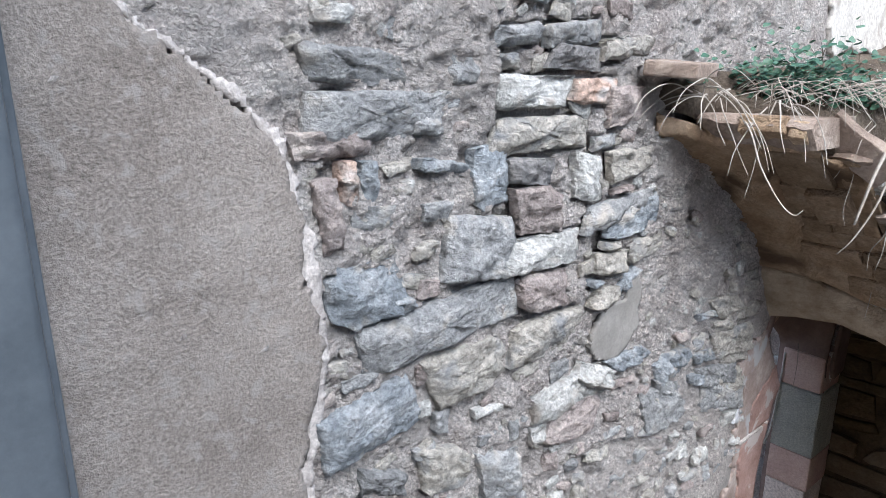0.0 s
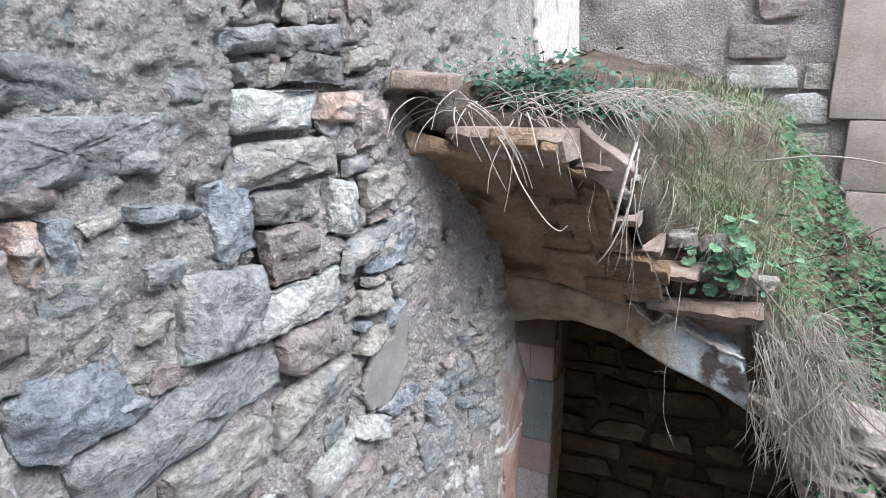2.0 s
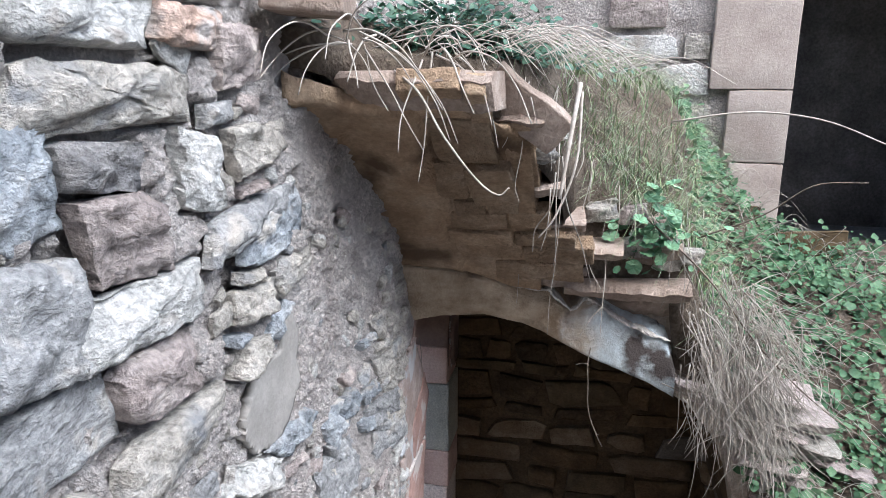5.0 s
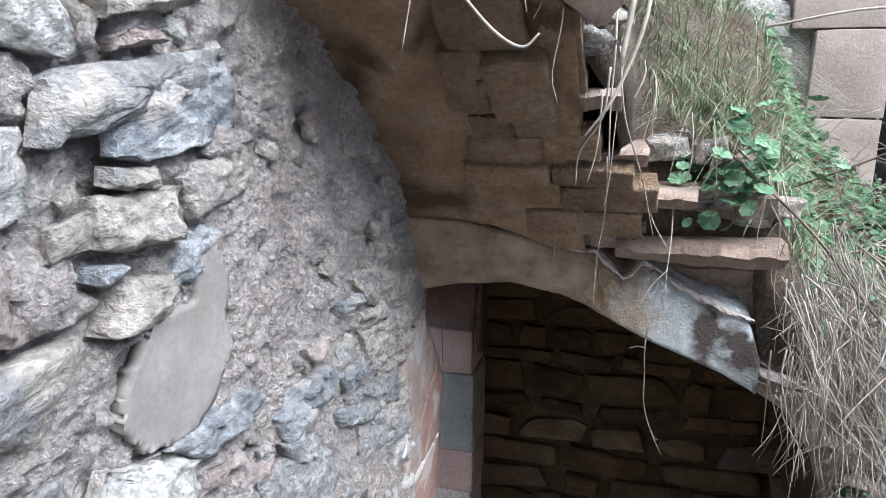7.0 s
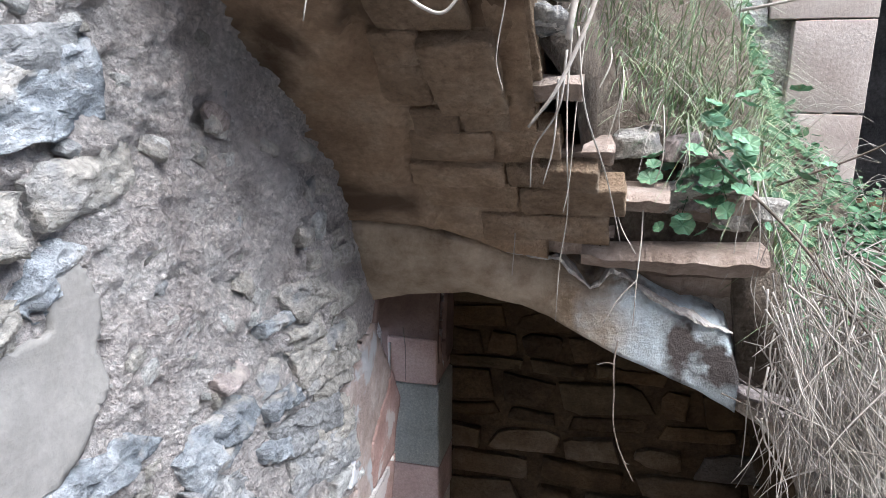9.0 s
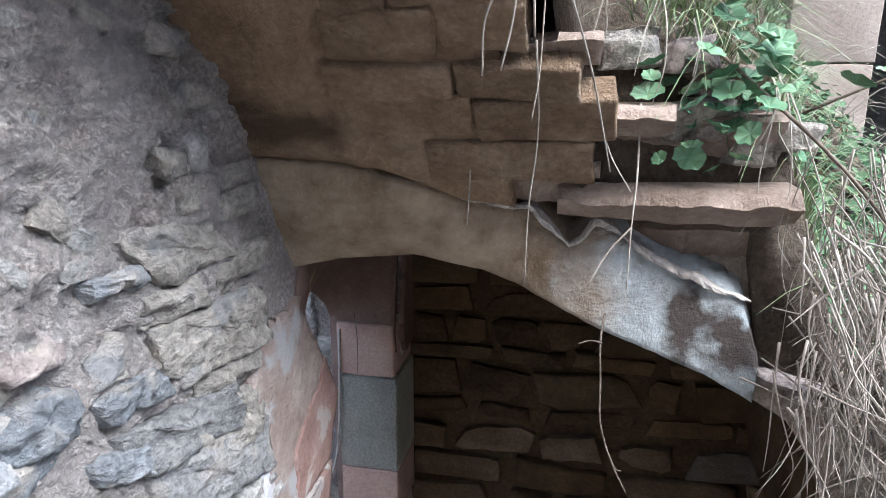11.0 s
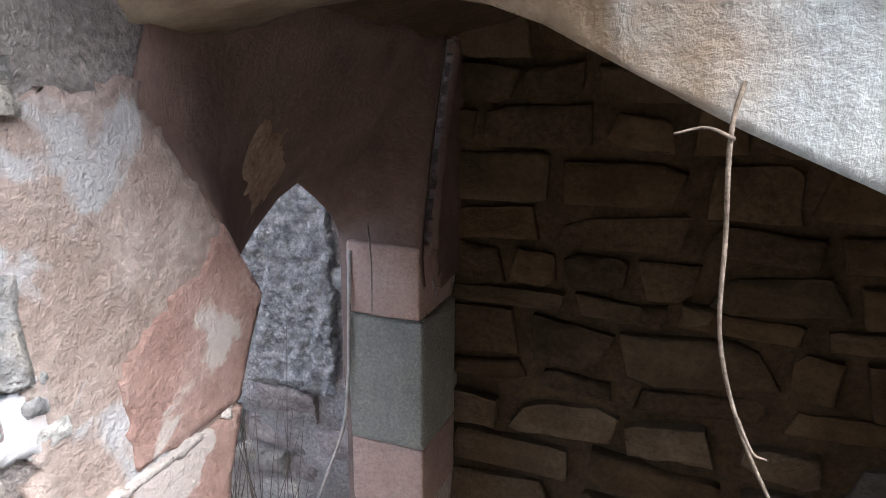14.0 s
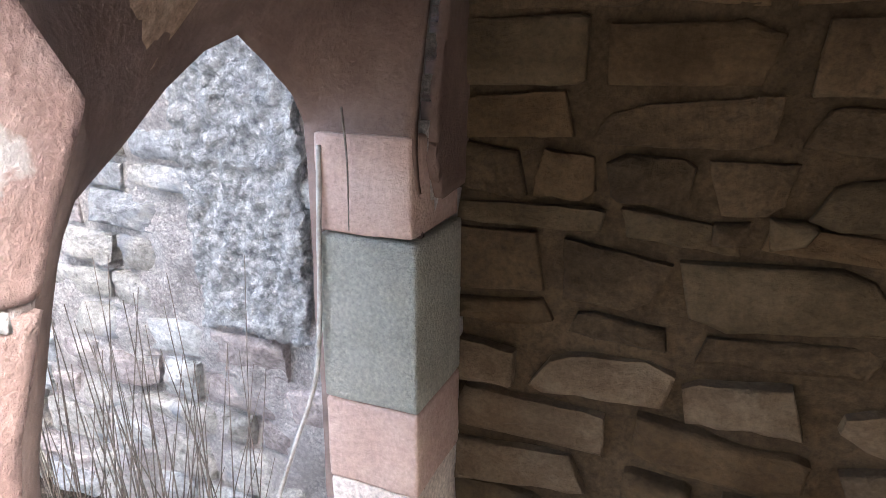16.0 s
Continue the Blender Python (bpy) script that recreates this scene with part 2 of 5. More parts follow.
WEST_STONES += [(0.92, 3.29, 0.25, 0.07, -4, -0.3, "G"), (0.82, 2.93, 0.06, 0.16, -5, -0.2, "P"), (0.88, 3.01, 0.05, 0.09, -2, -0.0, "O"), (0.94, 3.01, 0.04, 0.09, -4, -0.1, "B"), (0.92, 2.72, 0.23, 0.14, -1, -0.3, "B"), (0.91, 2.35, 0.29, 0.15, 10, 0.0, "B"), (1.27, 2.39, 0.27, 0.16, 3, -0.3, "T"), (1.71, 2.19, 0.36, 0.11, 3, -0.2, "W"), (0.95, 2.14, 0.15, 0.07, -21, -0.4, "G"), (1.41, 1.98, 0.19, 0.16, -16, -0.4, "G"), (2.24, 1.97, 0.27, 0.15, -9, -0.5, "G"), (1.74, 2.08, 0.24, 0.14, -9, 0.2, "P"), (1.19, 2.08, 0.20, 0.15, -17, -0.4, "T"), (1.98, 2.78, 0.26, 0.10, 7, 0.1, "B")]
WEST_STONES += [(2.06, 2.66, 0.17, 0.07, 8, -0.0, "T"), (1.88, 2.63, 0.14, 0.07, -5, -0.1, "T"), (1.98, 2.55, 0.05, 0.10, -37, 0.1, "B"), (1.81, 2.57, 0.04, 0.02, -5, 0.1, "B"), (1.87, 2.51, 0.12, 0.07, -11, 0.4, "T"), (2.01, 2.24, 0.09, 0.12, -39, 1.0, "B"), (2.27, 2.14, 0.17, 0.10, 6, -0.2, "B"), (2.62, 2.00, 0.30, 0.08, -10, -0.6, "G"), (2.69, 1.87, 0.35, 0.11, -16, -0.3, "G"), (2.73, 2.14, 0.32, 0.10, -4, -0.4, "T"), (2.65, 2.31, 0.25, 0.08, -5, -0.7, "T"), (2.25, 2.05, 0.12, 0.05, -18, -0.8, "G"), (1.92, 2.88, 0.08, 0.02, 7, 0.1, "P"), (1.88, 2.69, 0.09, 0.03, -7, -0.1, "T")]
WEST_STONES += [(2.50, 2.12, 0.17, 0.05, -8, -0.3, "B"), (2.33, 2.16, 0.12, 0.07, -5, -0.0, "B"), (2.76, 2.09, 0.31, 0.05, -7, -0.4, "T"), (2.61, 2.23, 0.14, 0.05, -5, -0.2, "T"), (2.47, 2.02, 0.14, 0.05, -16, -0.3, "B"), (2.73, 1.92, 0.26, 0.07, -12, -0.3, "T"), (2.49, 2.30, 0.11, 0.03, -2, -0.2, "B"), (2.84, 2.23, 0.20, 0.05, 5, -0.3, "T"), (2.79, 2.13, 0.25, 0.06, -3, 0.1, "T"), (2.76, 2.04, 0.21, 0.04, -10, -0.1, "T"), (2.74, 1.86, 0.17, 0.07, -11, 0.1, "G"), (2.74, 1.97, 0.20, 0.04, -11, 0.0, "T"), (2.84, 2.35, 0.14, 0.05, 3, -0.1, "T")]


def in_stone(y, z, grow=0.0):
    """Whether a place on the west wall lies on one of its stones."""
    for a, c, w, h, tilt, slant, _ in WEST_STONES:
        dy, dz = y - a, z - c
        if abs(dy) > 0.35 or abs(dz) > 0.2:
            continue
        k = radians(tilt)
        u, v = dy * math.cos(k) + dz * math.sin(k), dz * math.cos(k) - dy * math.sin(k)
        if abs(v) < h / 2 + grow and abs(u - slant * v) < w / 2 + grow:
            return True
    return False


def fill_depth(y, z):
    """Signed distance into the smooth mortar fill of the west wall, about."""
    return 0.10 * (1 - min(math.hypot((y - 1.93 - 0.25 * (z - 2.37)) / 0.125, (z - 2.37) / 0.12), math.hypot((y - 2.015) / 0.042, (z - 2.485) / 0.08)))


def vault_z(y):
    s = VAULT_SPRING_Y - y
    return VAULT_SPRING_Z + 1.267 * s - 0.386 * s * s


def arch_z(x):
    return curve(ARCH, x)


def door_sdf(y, z):
    """Room side of the pointed doorway, which flares into a lunette above its spring."""
    return max(curve(DOOR_L, z) - y, y - curve(DOOR_R, z) - 0.07, z - DOOR_HEAD)


def west_x(y, z):
    return curve(FACE, y) - 0.05 * max(0.0, z - 2.7)


# ---- setting ----
def west_place(y, z, back):
    if back:
        return (OUTER, y, z)
    d = 0.022 * fbm(y * 3.1, z * 3.1, 4.2, 4) + 0.018 * fbm(y * 13, z * 13, 1.0, 4) + 0.022 * abs(fbm(y * 30, z * 30, 2.0, 4)) - 0.006
    d -= 0.05 * max(0.0, fbm(y * 10, z * 12, 7.0, 3) - 0.22)
    d *= curve([(2.7, 1.0), (3.05, 0.3)], y)
    if in_stone(y, z, -0.004) or fill_depth(y, z) > -0.005:
        d = min(d, 0.0) - 0.006
    elif 1.36 < y < 1.9 and z > 2.45 and in_stone(y, z, 0.016):
        d = min(d, 0.0) - 0.022
    seam = 1.375 + 0.015 * math.sin(z * 14)
    if z > 3.05:
        d += 0.04 * max(0.0, min(1.0, (seam - y) / 0.012)) * min(1.0, (z - 3.05) / 0.2) * curve([(1.05, 0.0), (1.3, 1.0)], y)
    if 2.62 < z < 3.5:
        d -= 0.09 * max(0.0, 1 - abs(y - seam) / 0.016)
    if seam < y < 1.95 and z > 2.62:
        d -= 0.008
    return (west_x(y, z) + d, y, z)


v, f = sheet(west_place, span(-1.2, 0.1, 0.08)[:-1] + span(0.1, 0.7, 0.02)[:-1] + span(0.7, 3.0, 0.008)[:-1] + span(3.0, 3.4, 0.0125)[:-1] + span(3.4, 4.62, 0.03), span(-0.1, 1.5, 0.05)[:-1] + span(1.5, 1.85, 0.0125)[:-1] + span(1.85, 3.45, 0.008)[:-1] + span(3.45, 3.6, 0.0125)[:-1] + span(3.6, 4.3, 0.05), door_sdf, 0.015)
wall_west = tagged(link("wall_west", v, f, MORTAR), "rough rubble wall in crumbling pinkish lime mortar", "wall", kind="structure")


def back_place(x, z, back):
    return (x, 4.9 if back else 4.55 + 0.03 * fbm(x * 4, z * 4, 9, 5), z)


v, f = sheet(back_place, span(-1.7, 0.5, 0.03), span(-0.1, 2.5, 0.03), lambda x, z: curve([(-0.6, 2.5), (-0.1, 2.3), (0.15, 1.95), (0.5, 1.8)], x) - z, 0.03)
wall_back = tagged(link("wall_north", v, f, SHADED_RUBBLE), "brown rubble wall of the vaulted room, its shade in the colour", "wall", kind="structure")


def far_hole(x, z):
    return max(abs(x - 1.0) - 0.53, z - 3.66, 1.9 - z)


def far_place(x, z, back):
    return (x, 5.3 if back else 4.92 + 0.025 * fbm(x * 4, z * 4, 3, 5), z)


v, f = sheet(far_place, span(-1.7, 4.0, 0.03), span(1.8, 5.0, 0.03), far_hole, 0.03)
wall_far = tagged(link("wall_north_upper", v, f, MORTAR), "sunlit rubble wall with a dark doorway", "wall", kind="structure")


# arch wall: from the arch line up to the spring of the vault and the bank
def archwall_top(x):
    return curve([(-1.45, 2.3), (-0.7, 2.32), (-0.4, 2.3), (-0.2, 2.2), (0.0, 1.9), (0.2, 1.6), (0.5, 1.5)], x)


xs = span(-1.36, 0.5, 0.025)
vs, fs = [], []
for x in xs:
    zl = arch_z(x) if x < 0.12 else -0.2
    zh = max(archwall_top(x), zl + 0.05)
    for k in range(9):
        t = k / 8
        z = zl + (zh - zl) * t
        vs.append((x, 3.19 + 0.02 * fbm(x * 6, z * 6, 2, 5) + 0.05 * t, z))
    vs.append((x, 3.42, zh))
    vs.append((x, 3.42, zl + 0.02))
n = 11
for i in range(len(xs) - 1):
    for k in range(n):
        a, b = i * n + k, i * n + (k + 1) % n
        fs.append((a, a + n, b + n, b))
fs.append(tuple(range(n)))
fs.append(tuple(reversed(range((len(xs) - 1) * n, len(xs) * n))))
arch_wall = tagged(link("wall_arch", vs, fs, RUBBLE_TAN), "segmental arch with peeling limewashed plaster", "arch", kind="structure")

# ceiling of the vaulted room
vs, fs = [], []
ys = span(3.38, 4.7, 0.06)
for x in span(-1.5, 0.2, 0.03):
    for y in ys:
        z = (arch_z(x) if x < 0.1 else 0.9) + 0.06 + 0.015 * fbm(x * 5, y * 5, 7, 4)
        vs.append((x, y, z))
    for y in ys:
        vs.append((x, y, (arch_z(x) if x < 0.1 else 0.9) + 0.14))
m = len(ys)
cols = len(vs) // (2 * m)
for i in range(cols - 1):
    for j in range(m - 1):
        a = i * 2 * m + j
        fs.append((a, a + 1, a + 2 * m + 1, a + 2 * m))
        fs.append((a + m, a + 3 * m, a + 3 * m + 1, a + m + 1))
ceiling = tagged(link("ceiling", vs, fs, SHADED_RUBBLE), "low vault over the room, shade in its colour", "ceiling", kind="structure")

# broken vault
RIDGE_Y = [(-1.36, 2.94), (-1.11, 2.975), (-0.9, 3.06), (-0.75, 3.115), (-0.6, 3.14), (-0.2, 3.16)]   # where the arch's plaster face ends above: x, y
RIDGE_Z = [(-1.36, 2.415), (-1.11, 2.40), (-0.98, 2.355), (-0.9, 2.315), (-0.76, 2.30), (-0.715, 2.255), (-0.674, 2.21), (-0.65, 2.225), (-0.623, 2.275), (-0.55, 2.225), (-0.44, 2.16), (-0.31, 2.11), (-0.24, 2.08)]
VAULT_FRONT = [(-1.34, 2.08), (-1.24, 2.2), (-0.9, 2.28), (-0.85, 2.36), (-0.79, 2.42)]
vs, fs = [], []
xs = span(-1.34, -0.79, 0.0125)
m = 64
for x in xs:
    e = curve(VAULT_FRONT, x) + 0.02 * fbm(x * 9, 0, 3, 4)
    last = curve(RIDGE_Y, x) + 0.03
    top = curve(RIDGE_Z, x) + 0.012
    for k in range(m):
        y = e + (last - e) * k / (m - 1)
        bare = max(0.0, min(1.0, (x + 1.10 + 0.07 * fbm(y * 5, x * 3, 3, 4)) / 0.02))
        z = vault_z(y) + 0.03 + 0.035 * bare + 0.010 * fbm(x * 7, y * 7, 5, 5) + 0.016 * fbm(x * 2.3, y * 2.3, 15, 2)
        z -= 0.03 * max(0.0, 1 - (x + 1.34) / 0.07) * (0.5 + fbm(y * 14, 4, 2, 3))
        w_ = max(0.0, (k - m + 14) / 13)
        vs.append((x, y, z * (1 - w_) + max(top, z - 0.06 * w_) * w_))
    for k in reversed(range(m)):
        y = e + (3.3 - e) * k / (m - 1)
        vs.append((x, y, max(vault_z(y), arch_z(x)) + 0.075 + curve([(-1.34, 0.04), (-1.1, 0.1)], x) * min(1.0, (y - e) / 0.3) + 0.02 * fbm(x * 8, y * 8, 8, 4)))
n = 2 * m
for i in range(len(xs) - 1):
    for k in range(n):
        a, b = i * n + k, i * n + (k + 1) % n
        fs.append((a, b, b + n, a + n))
fs.append(tuple(reversed(range(n))))
fs.append(tuple(range((len(xs) - 1) * n, len(xs) * n)))
vault = tagged(link("vault", vs, fs, PLASTER_VAULT), "broken stub of a plastered brick vault", "vault", kind="structure")


def bank_z(x, y):
    e = curve(EDGE, x)
    z = min(curve(CAP, x) + 0.1 * max(0, y - 3.6), curve(FRONT, x) + 0.75 * (y - e))
    return z


# bank of earth on the vault
vs, fs = [], []
xs = span(-1.42, 4.0, 0.05)
m = 40
for x in xs:
    e = curve(EDGE, x) + 0.03
    for k in range(m):
        y = e + (4.95 - e) * k / (m - 1)
        vs.append((x, y, bank_z(x, y) + 0.03 * fbm(x * 5, y * 5, 1, 5)))
    base = (vault_z(min(e, 3.1)) + 0.1) if x < -0.27 else (arch_z(x) + 0.12 if x < 0.08 else 0.9)
    vs.append((x, 4.95, max(2.45, base) if x < 0.1 else 1.0))
    vs.append((x, e, base))
n = m + 2
for i in range(len(xs) - 1):
    for k in range(n):
        a, b = i * n + k, i * n + (k + 1) % n
        fs.append((a, a + n, b + n, b))
fs.append(tuple(range(n)))
fs.append(tuple(reversed(range((len(xs) - 1) * n, len(xs) * n))))
bank = tagged(link("bank", vs, fs, EARTH), "overgrown bank of earth and rubble", "ground", kind="structure")

# ground
vs, fs = [], []
xs, ys = span(-1.9, 4.0, 0.08), span(-3.0, 4.7, 0.08)
for x in xs:
    for y in ys:
        z = curve(PATH, y)
        k = min(1.0, max(0.0, (x - 0.1) / 0.7))
        z = z + k * max(0.0, curve([(-3, 1.9), (1.5, 1.7), (3.1, 1.5), (6, 1.5)], y) - z)
        vs.append((x, y, z + 0.04 * fbm(x * 3, y * 3, 6, 5)))
m = len(ys)
for i in range(len(xs) - 1):
    for j in range(m - 1):
        a = i * m + j
        fs.append((a, a + m, a + m + 1, a + 1))
# out of view; pale so that it bounces light up under the vault
BOUNCE_GROUND = mat("pale_bounce_ground", [(0.22, 0.195, 0.17), (0.35, 0.32, 0.285), (0.48, 0.45, 0.41)], 5, 60, 0.95, 0.9, 0.03)
ground = tagged(link("ground", vs, fs, BOUNCE_GROUND), "unseen sloping ground underfoot, pale to bounce light", "ground", kind="structure")


def box(x0, x1, y0, y1, z0, z1):
    v = [(x, y, z) for x in (x0, x1) for y in (y0, y1) for z in (z0, z1)]
    return v, [(0, 1, 3, 2), (4, 6, 7, 5), (0, 4, 5, 1), (2, 3, 7, 6), (0, 2, 6, 4), (1, 5, 7, 3)]


# outside the pointed doorway
def out_place(x, z, back):
    return (x, 4.8 if back else 4.42 + 0.04 * fbm(x * 4, z * 4, 12, 5), z)


v, f = sheet(out_place, span(-5.5, -1.66, 0.03), span(-0.2, 4.2, 0.03))
wall_out = tagged(link("wall_courtyard", v, f, MORTAR), "sunlit rubble wall outside the doorway", "wall", kind="structure")
v, f = box(-30, -1.5, -30, 4.6, -0.3, 0.02)
tagged(link("ground_courtyard", v, f, EARTH), "bare ground outside the doorway", "ground", kind="structure")
# upper room behind the far doorway, coloured as if in shade
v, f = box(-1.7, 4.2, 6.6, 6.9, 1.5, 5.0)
tagged(link("wall_inner_room", v, f, SHADE), "wall inside the upper room, shade in its colour", "wall", kind="structure")
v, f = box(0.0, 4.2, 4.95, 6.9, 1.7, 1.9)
tagged(link("floor_inner_room", v, f, SHADE), "floor of the upper room, shade in its colour", "floor", kind="structure")
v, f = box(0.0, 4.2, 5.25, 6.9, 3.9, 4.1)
tagged(link("ceiling_inner_room", v, f, SHADE), "ceiling of the upper room, shade in its colour", "ceiling", kind="structure")
# unseen walls, added to close the place and cut low skylight; south one tall
v, f = box(3.4, 3.7, -1.5, 7.0, 0, 3.4)
tagged(link("wall_east", v, f, MORTAR), "unseen wall added to close the place and block sky", "wall", kind="structure")
v, f = box(-1.7, 3.7, -1.5, -1.2, 0, 6.5)
tagged(link("wall_south", v, f, MORTAR), "unseen wall added to close the place and block sky", "wall", kind="structure")


# ---- masonry pieces ----
TONES = {
    "G": mat("stone_blue_grey", [(0.232, 0.235, 0.24), (0.354, 0.36, 0.365), (0.499, 0.495, 0.487)], 9, 55, 0.85, 1.0, 0.026, stain=((0.534, 0.499, 0.452), 9, 0.56, 0.7), per_piece=0.15, grit=0.6, strata=0.5),
    "B": mat("stone_slate_blue", [(0.22, 0.246, 0.273), (0.336, 0.365, 0.394), (0.51, 0.525, 0.539)], 9, 55, 0.8, 1.0, 0.026, stain=((0.58, 0.545, 0.499), 8, 0.58, 0.72), per_piece=0.15, grit=0.6, strata=0.5),
    "D": mat("stone_charcoal", [(0.139, 0.139, 0.145), (0.232, 0.226, 0.226), (0.348, 0.336, 0.325)], 9, 55, 0.82, 1.0, 0.026, per_piece=0.15, grit=0.6, strata=0.5),
    "W": mat("stone_pale", [(0.394, 0.394, 0.383), (0.545, 0.545, 0.528), (0.696, 0.69, 0.673)], 8, 55, 0.88, 1.0, 0.026, stain=((0.418, 0.383, 0.348), 10, 0.56, 0.7), per_piece=0.1, grit=0.6, strata=0.5),
    "P": mat("stone_purple_brown", [(0.273, 0.232, 0.22), (0.4, 0.348, 0.331), (0.522, 0.464, 0.441)], 8, 55, 0.88, 1.0, 0.026, stain=((0.58, 0.522, 0.476), 8, 0.58, 0.72), per_piece=0.15, grit=0.6, strata=0.5),
    "O": mat("brick_fragment", [(0.418, 0.29, 0.232), (0.545, 0.406, 0.336), (0.65, 0.534, 0.476)], 9, 55, 0.9, 1.0, 0.026, stain=((0.58, 0.545, 0.522), 8, 0.52, 0.66), per_piece=0.15, grit=0.6, strata=0.5),
    "T": mat("stone_tan", [(0.313, 0.29, 0.261), (0.452, 0.429, 0.389), (0.603, 0.568, 0.522)], 8, 55, 0.88, 1.0, 0.026, stain=((0.302, 0.313, 0.325), 8, 0.55, 0.7), per_piece=0.15, grit=0.6, strata=0.5),
    "R": mat("stone_red", [(0.348, 0.215, 0.174), (0.487, 0.325, 0.267), (0.58, 0.418, 0.348)], 8, 55, 0.9, 0.7, 0.01, per_piece=0.1, grit=0.6, strata=0.5),
}
rng = random.Random(7)


def stone_mesh(name, w, h, d, square, seed, segs=30, rough=0.006, slant=0.0):
    """An angular stone w x h, d proud, in its own frame: x right, y up, z out of the wall. square: how far its corners stay out."""
    r = random.Random(seed)
    loss = 0.9 / square
    corners = []
    for cx, cy in ((-1, -1), (1, -1), (1, 1), (-1, 1)):
        a, b = r.uniform(0, loss), r.uniform(0, loss)
        if r.random() < 0.4:
            cut = r.uniform(0.1, 0.42)
            one, two = (cx * (1 - a), cy * (1 - b - cut)), (cx * (1 - a - cut), cy * (1 - b))
            corners += [one, two] if cx * cy > 0 else [two, one]
        else:
            corners.append((cx * (1 - a), cy * (1 - b)))
    n = len(corners)
    lens = [math.hypot((corners[(i + 1) % n][0] - corners[i][0]) * w, (corners[(i + 1) % n][1] - corners[i][1]) * h) for i in range(n)]
    total = sum(lens)
    line = []
    for i in range(n):
        k = max(1, round(segs * lens[i] / total))
        for j in range(k):
            u = j / k
            line.append((corners[i][0] * (1 - u) + corners[(i + 1) % n][0] * u, corners[i][1] * (1 - u) + corners[(i + 1) % n][1] * u))
    segs = len(line)
    tx, ty = r.uniform(-0.3, 0.3), r.uniform(-0.3, 0.3)
    lean = r.uniform(-0.5, 0.5)
    ca, sa = math.cos(lean), math.sin(lean)
    planes = [(r.uniform(0.75, 1.3), r.uniform(-0.75, 0.75), r.uniform(-0.75, 0.75)) for _ in range(4)]
    bev = min(0.13, 0.009 / max(0.01, min(w, h) / 2))
    radii = (0.78, 0.62, 0.46, 0.3, 0.14) if segs > 34 else (0.66, 0.36)
    rings = ((1.0, -0.9), (1.0, 0.3), (1 - bev * 0.45, 0.75), (1 - bev * 1.5, 1.0)) + tuple((q, 1.08) for q in radii)
    vs, fs = [], []
    for rad, dep in rings:
        for px, py in line:
            x, y = px * rad * w / 2, py * rad * h / 2
            z = d * dep
            if dep > 0:
                if dep > 0.5:
                    z = min([z] + [d * dep * (k + a * px * rad + b * py * rad) for k, a, b in planes])
                z += d * (tx * px + ty * py) * rad
                u_, v_ = x * ca + y * sa, y * ca - x * sa
                z += rough * (1.5 * fbm(u_ * 11 + seed, v_ * 22, seed, 4) + 0.8 * fbm(x * 40, y * 40, seed, 3))
                x += rough * 0.9 * fbm(x * 28, y * 28, seed + 5, 3)
                y += rough * 0.9 * fbm(x * 28, y * 28, seed + 9, 3)
            vs.append((x + slant * y, y, z))
    vs.append((0, 0, min([d * 1.08] + [d * 1.08 * k for k, _, _ in planes])))
    for k in range(len(rings) - 1):
        for i in range(segs):
            j = (i + 1) % segs
            fs.append((k * segs + i, k * segs + j, (k + 1) * segs + j, (k + 1) * segs + i))
    last = (len(rings) - 1) * segs
    fs += [(last + i, last + (i + 1) % segs, len(vs) - 1) for i in range(segs)]
    me = bpy.data.meshes.new(name)
    me.from_pydata(vs, [], fs)
    me.polygons.foreach_set("use_smooth", [k >= segs for k in range(len(fs))])
    return me


def piece(name, me, material, m, parent):
    if not me.materials:
        me.materials.append(material)
    ob = new(name, me)
    ob.parent = parent
    ob.matrix_basis = m
    return ob


def on_wall(right, up, out, at, tilt=0.0, scale=1.0):
    m = Matrix((right, up, out)).transposed().to_4x4()
    return Matrix.Translation(at) @ m @ Matrix.Rotation(radians(tilt), 4, "Z") @ Matrix.Scale(scale, 4)


WEST = ((0, 1, 0), (0, 0, 1), (1, 0, 0))
NORTH = ((1, 0, 0), (0, 0, 1), (0, -1, 0))

for i, (y, z, w, h, tilt, slant, tone) in enumerate(WEST_STONES):
    d = rng.uniform(0.024, 0.036) if y < 1.95 else rng.uniform(0.018, 0.028) if y < 2.55 else 0.016
    me = stone_mesh("stone", w * 1.2, h * 1.26, d, rng.uniform(3.0, 5.5), i, 48, 0.010, slant)
    piece("stone", me, TONES[tone], on_wall(*WEST, (west_x(y, z), y, z), tilt), wall_west)

# further stones between them, half sunk in the mortar
FILLERS = [(1.95, 2.375, 0.22, 0.24)]
for k in range(4000):
    y, z = rng.uniform(0.8, 2.92), rng.uniform(1.5, 3.6)
    w, h = rng.uniform(0.05, 0.17), rng.uniform(0.035, 0.085)
    if any(abs(y - a) < (b + w) / 2 + 0.004 and abs(z - c) < (e + h) / 2 + 0.004 for a, c, b, e in [q[:4] for q in WEST_STONES] + FILLERS):
        continue
    if y > 1.9 and z > vault_z(y) - 0.03:
        continue
    if 1.95 < y < 2.6 and z > 2.25:
        continue
    FILLERS.append((y, z, w, h))
    me = stone_mesh("stone", w, h, rng.uniform(0.01, 0.02), rng.uniform(2.4, 4.0), 2000 + k, 22, 0.008)
    piece("stone", me, TONES[rng.choice("GTTPWG")], on_wall(*WEST, (west_x(y, z), y, z), rng.uniform(-14, 6)), wall_west)
    if len(FILLERS) > 120:
        break

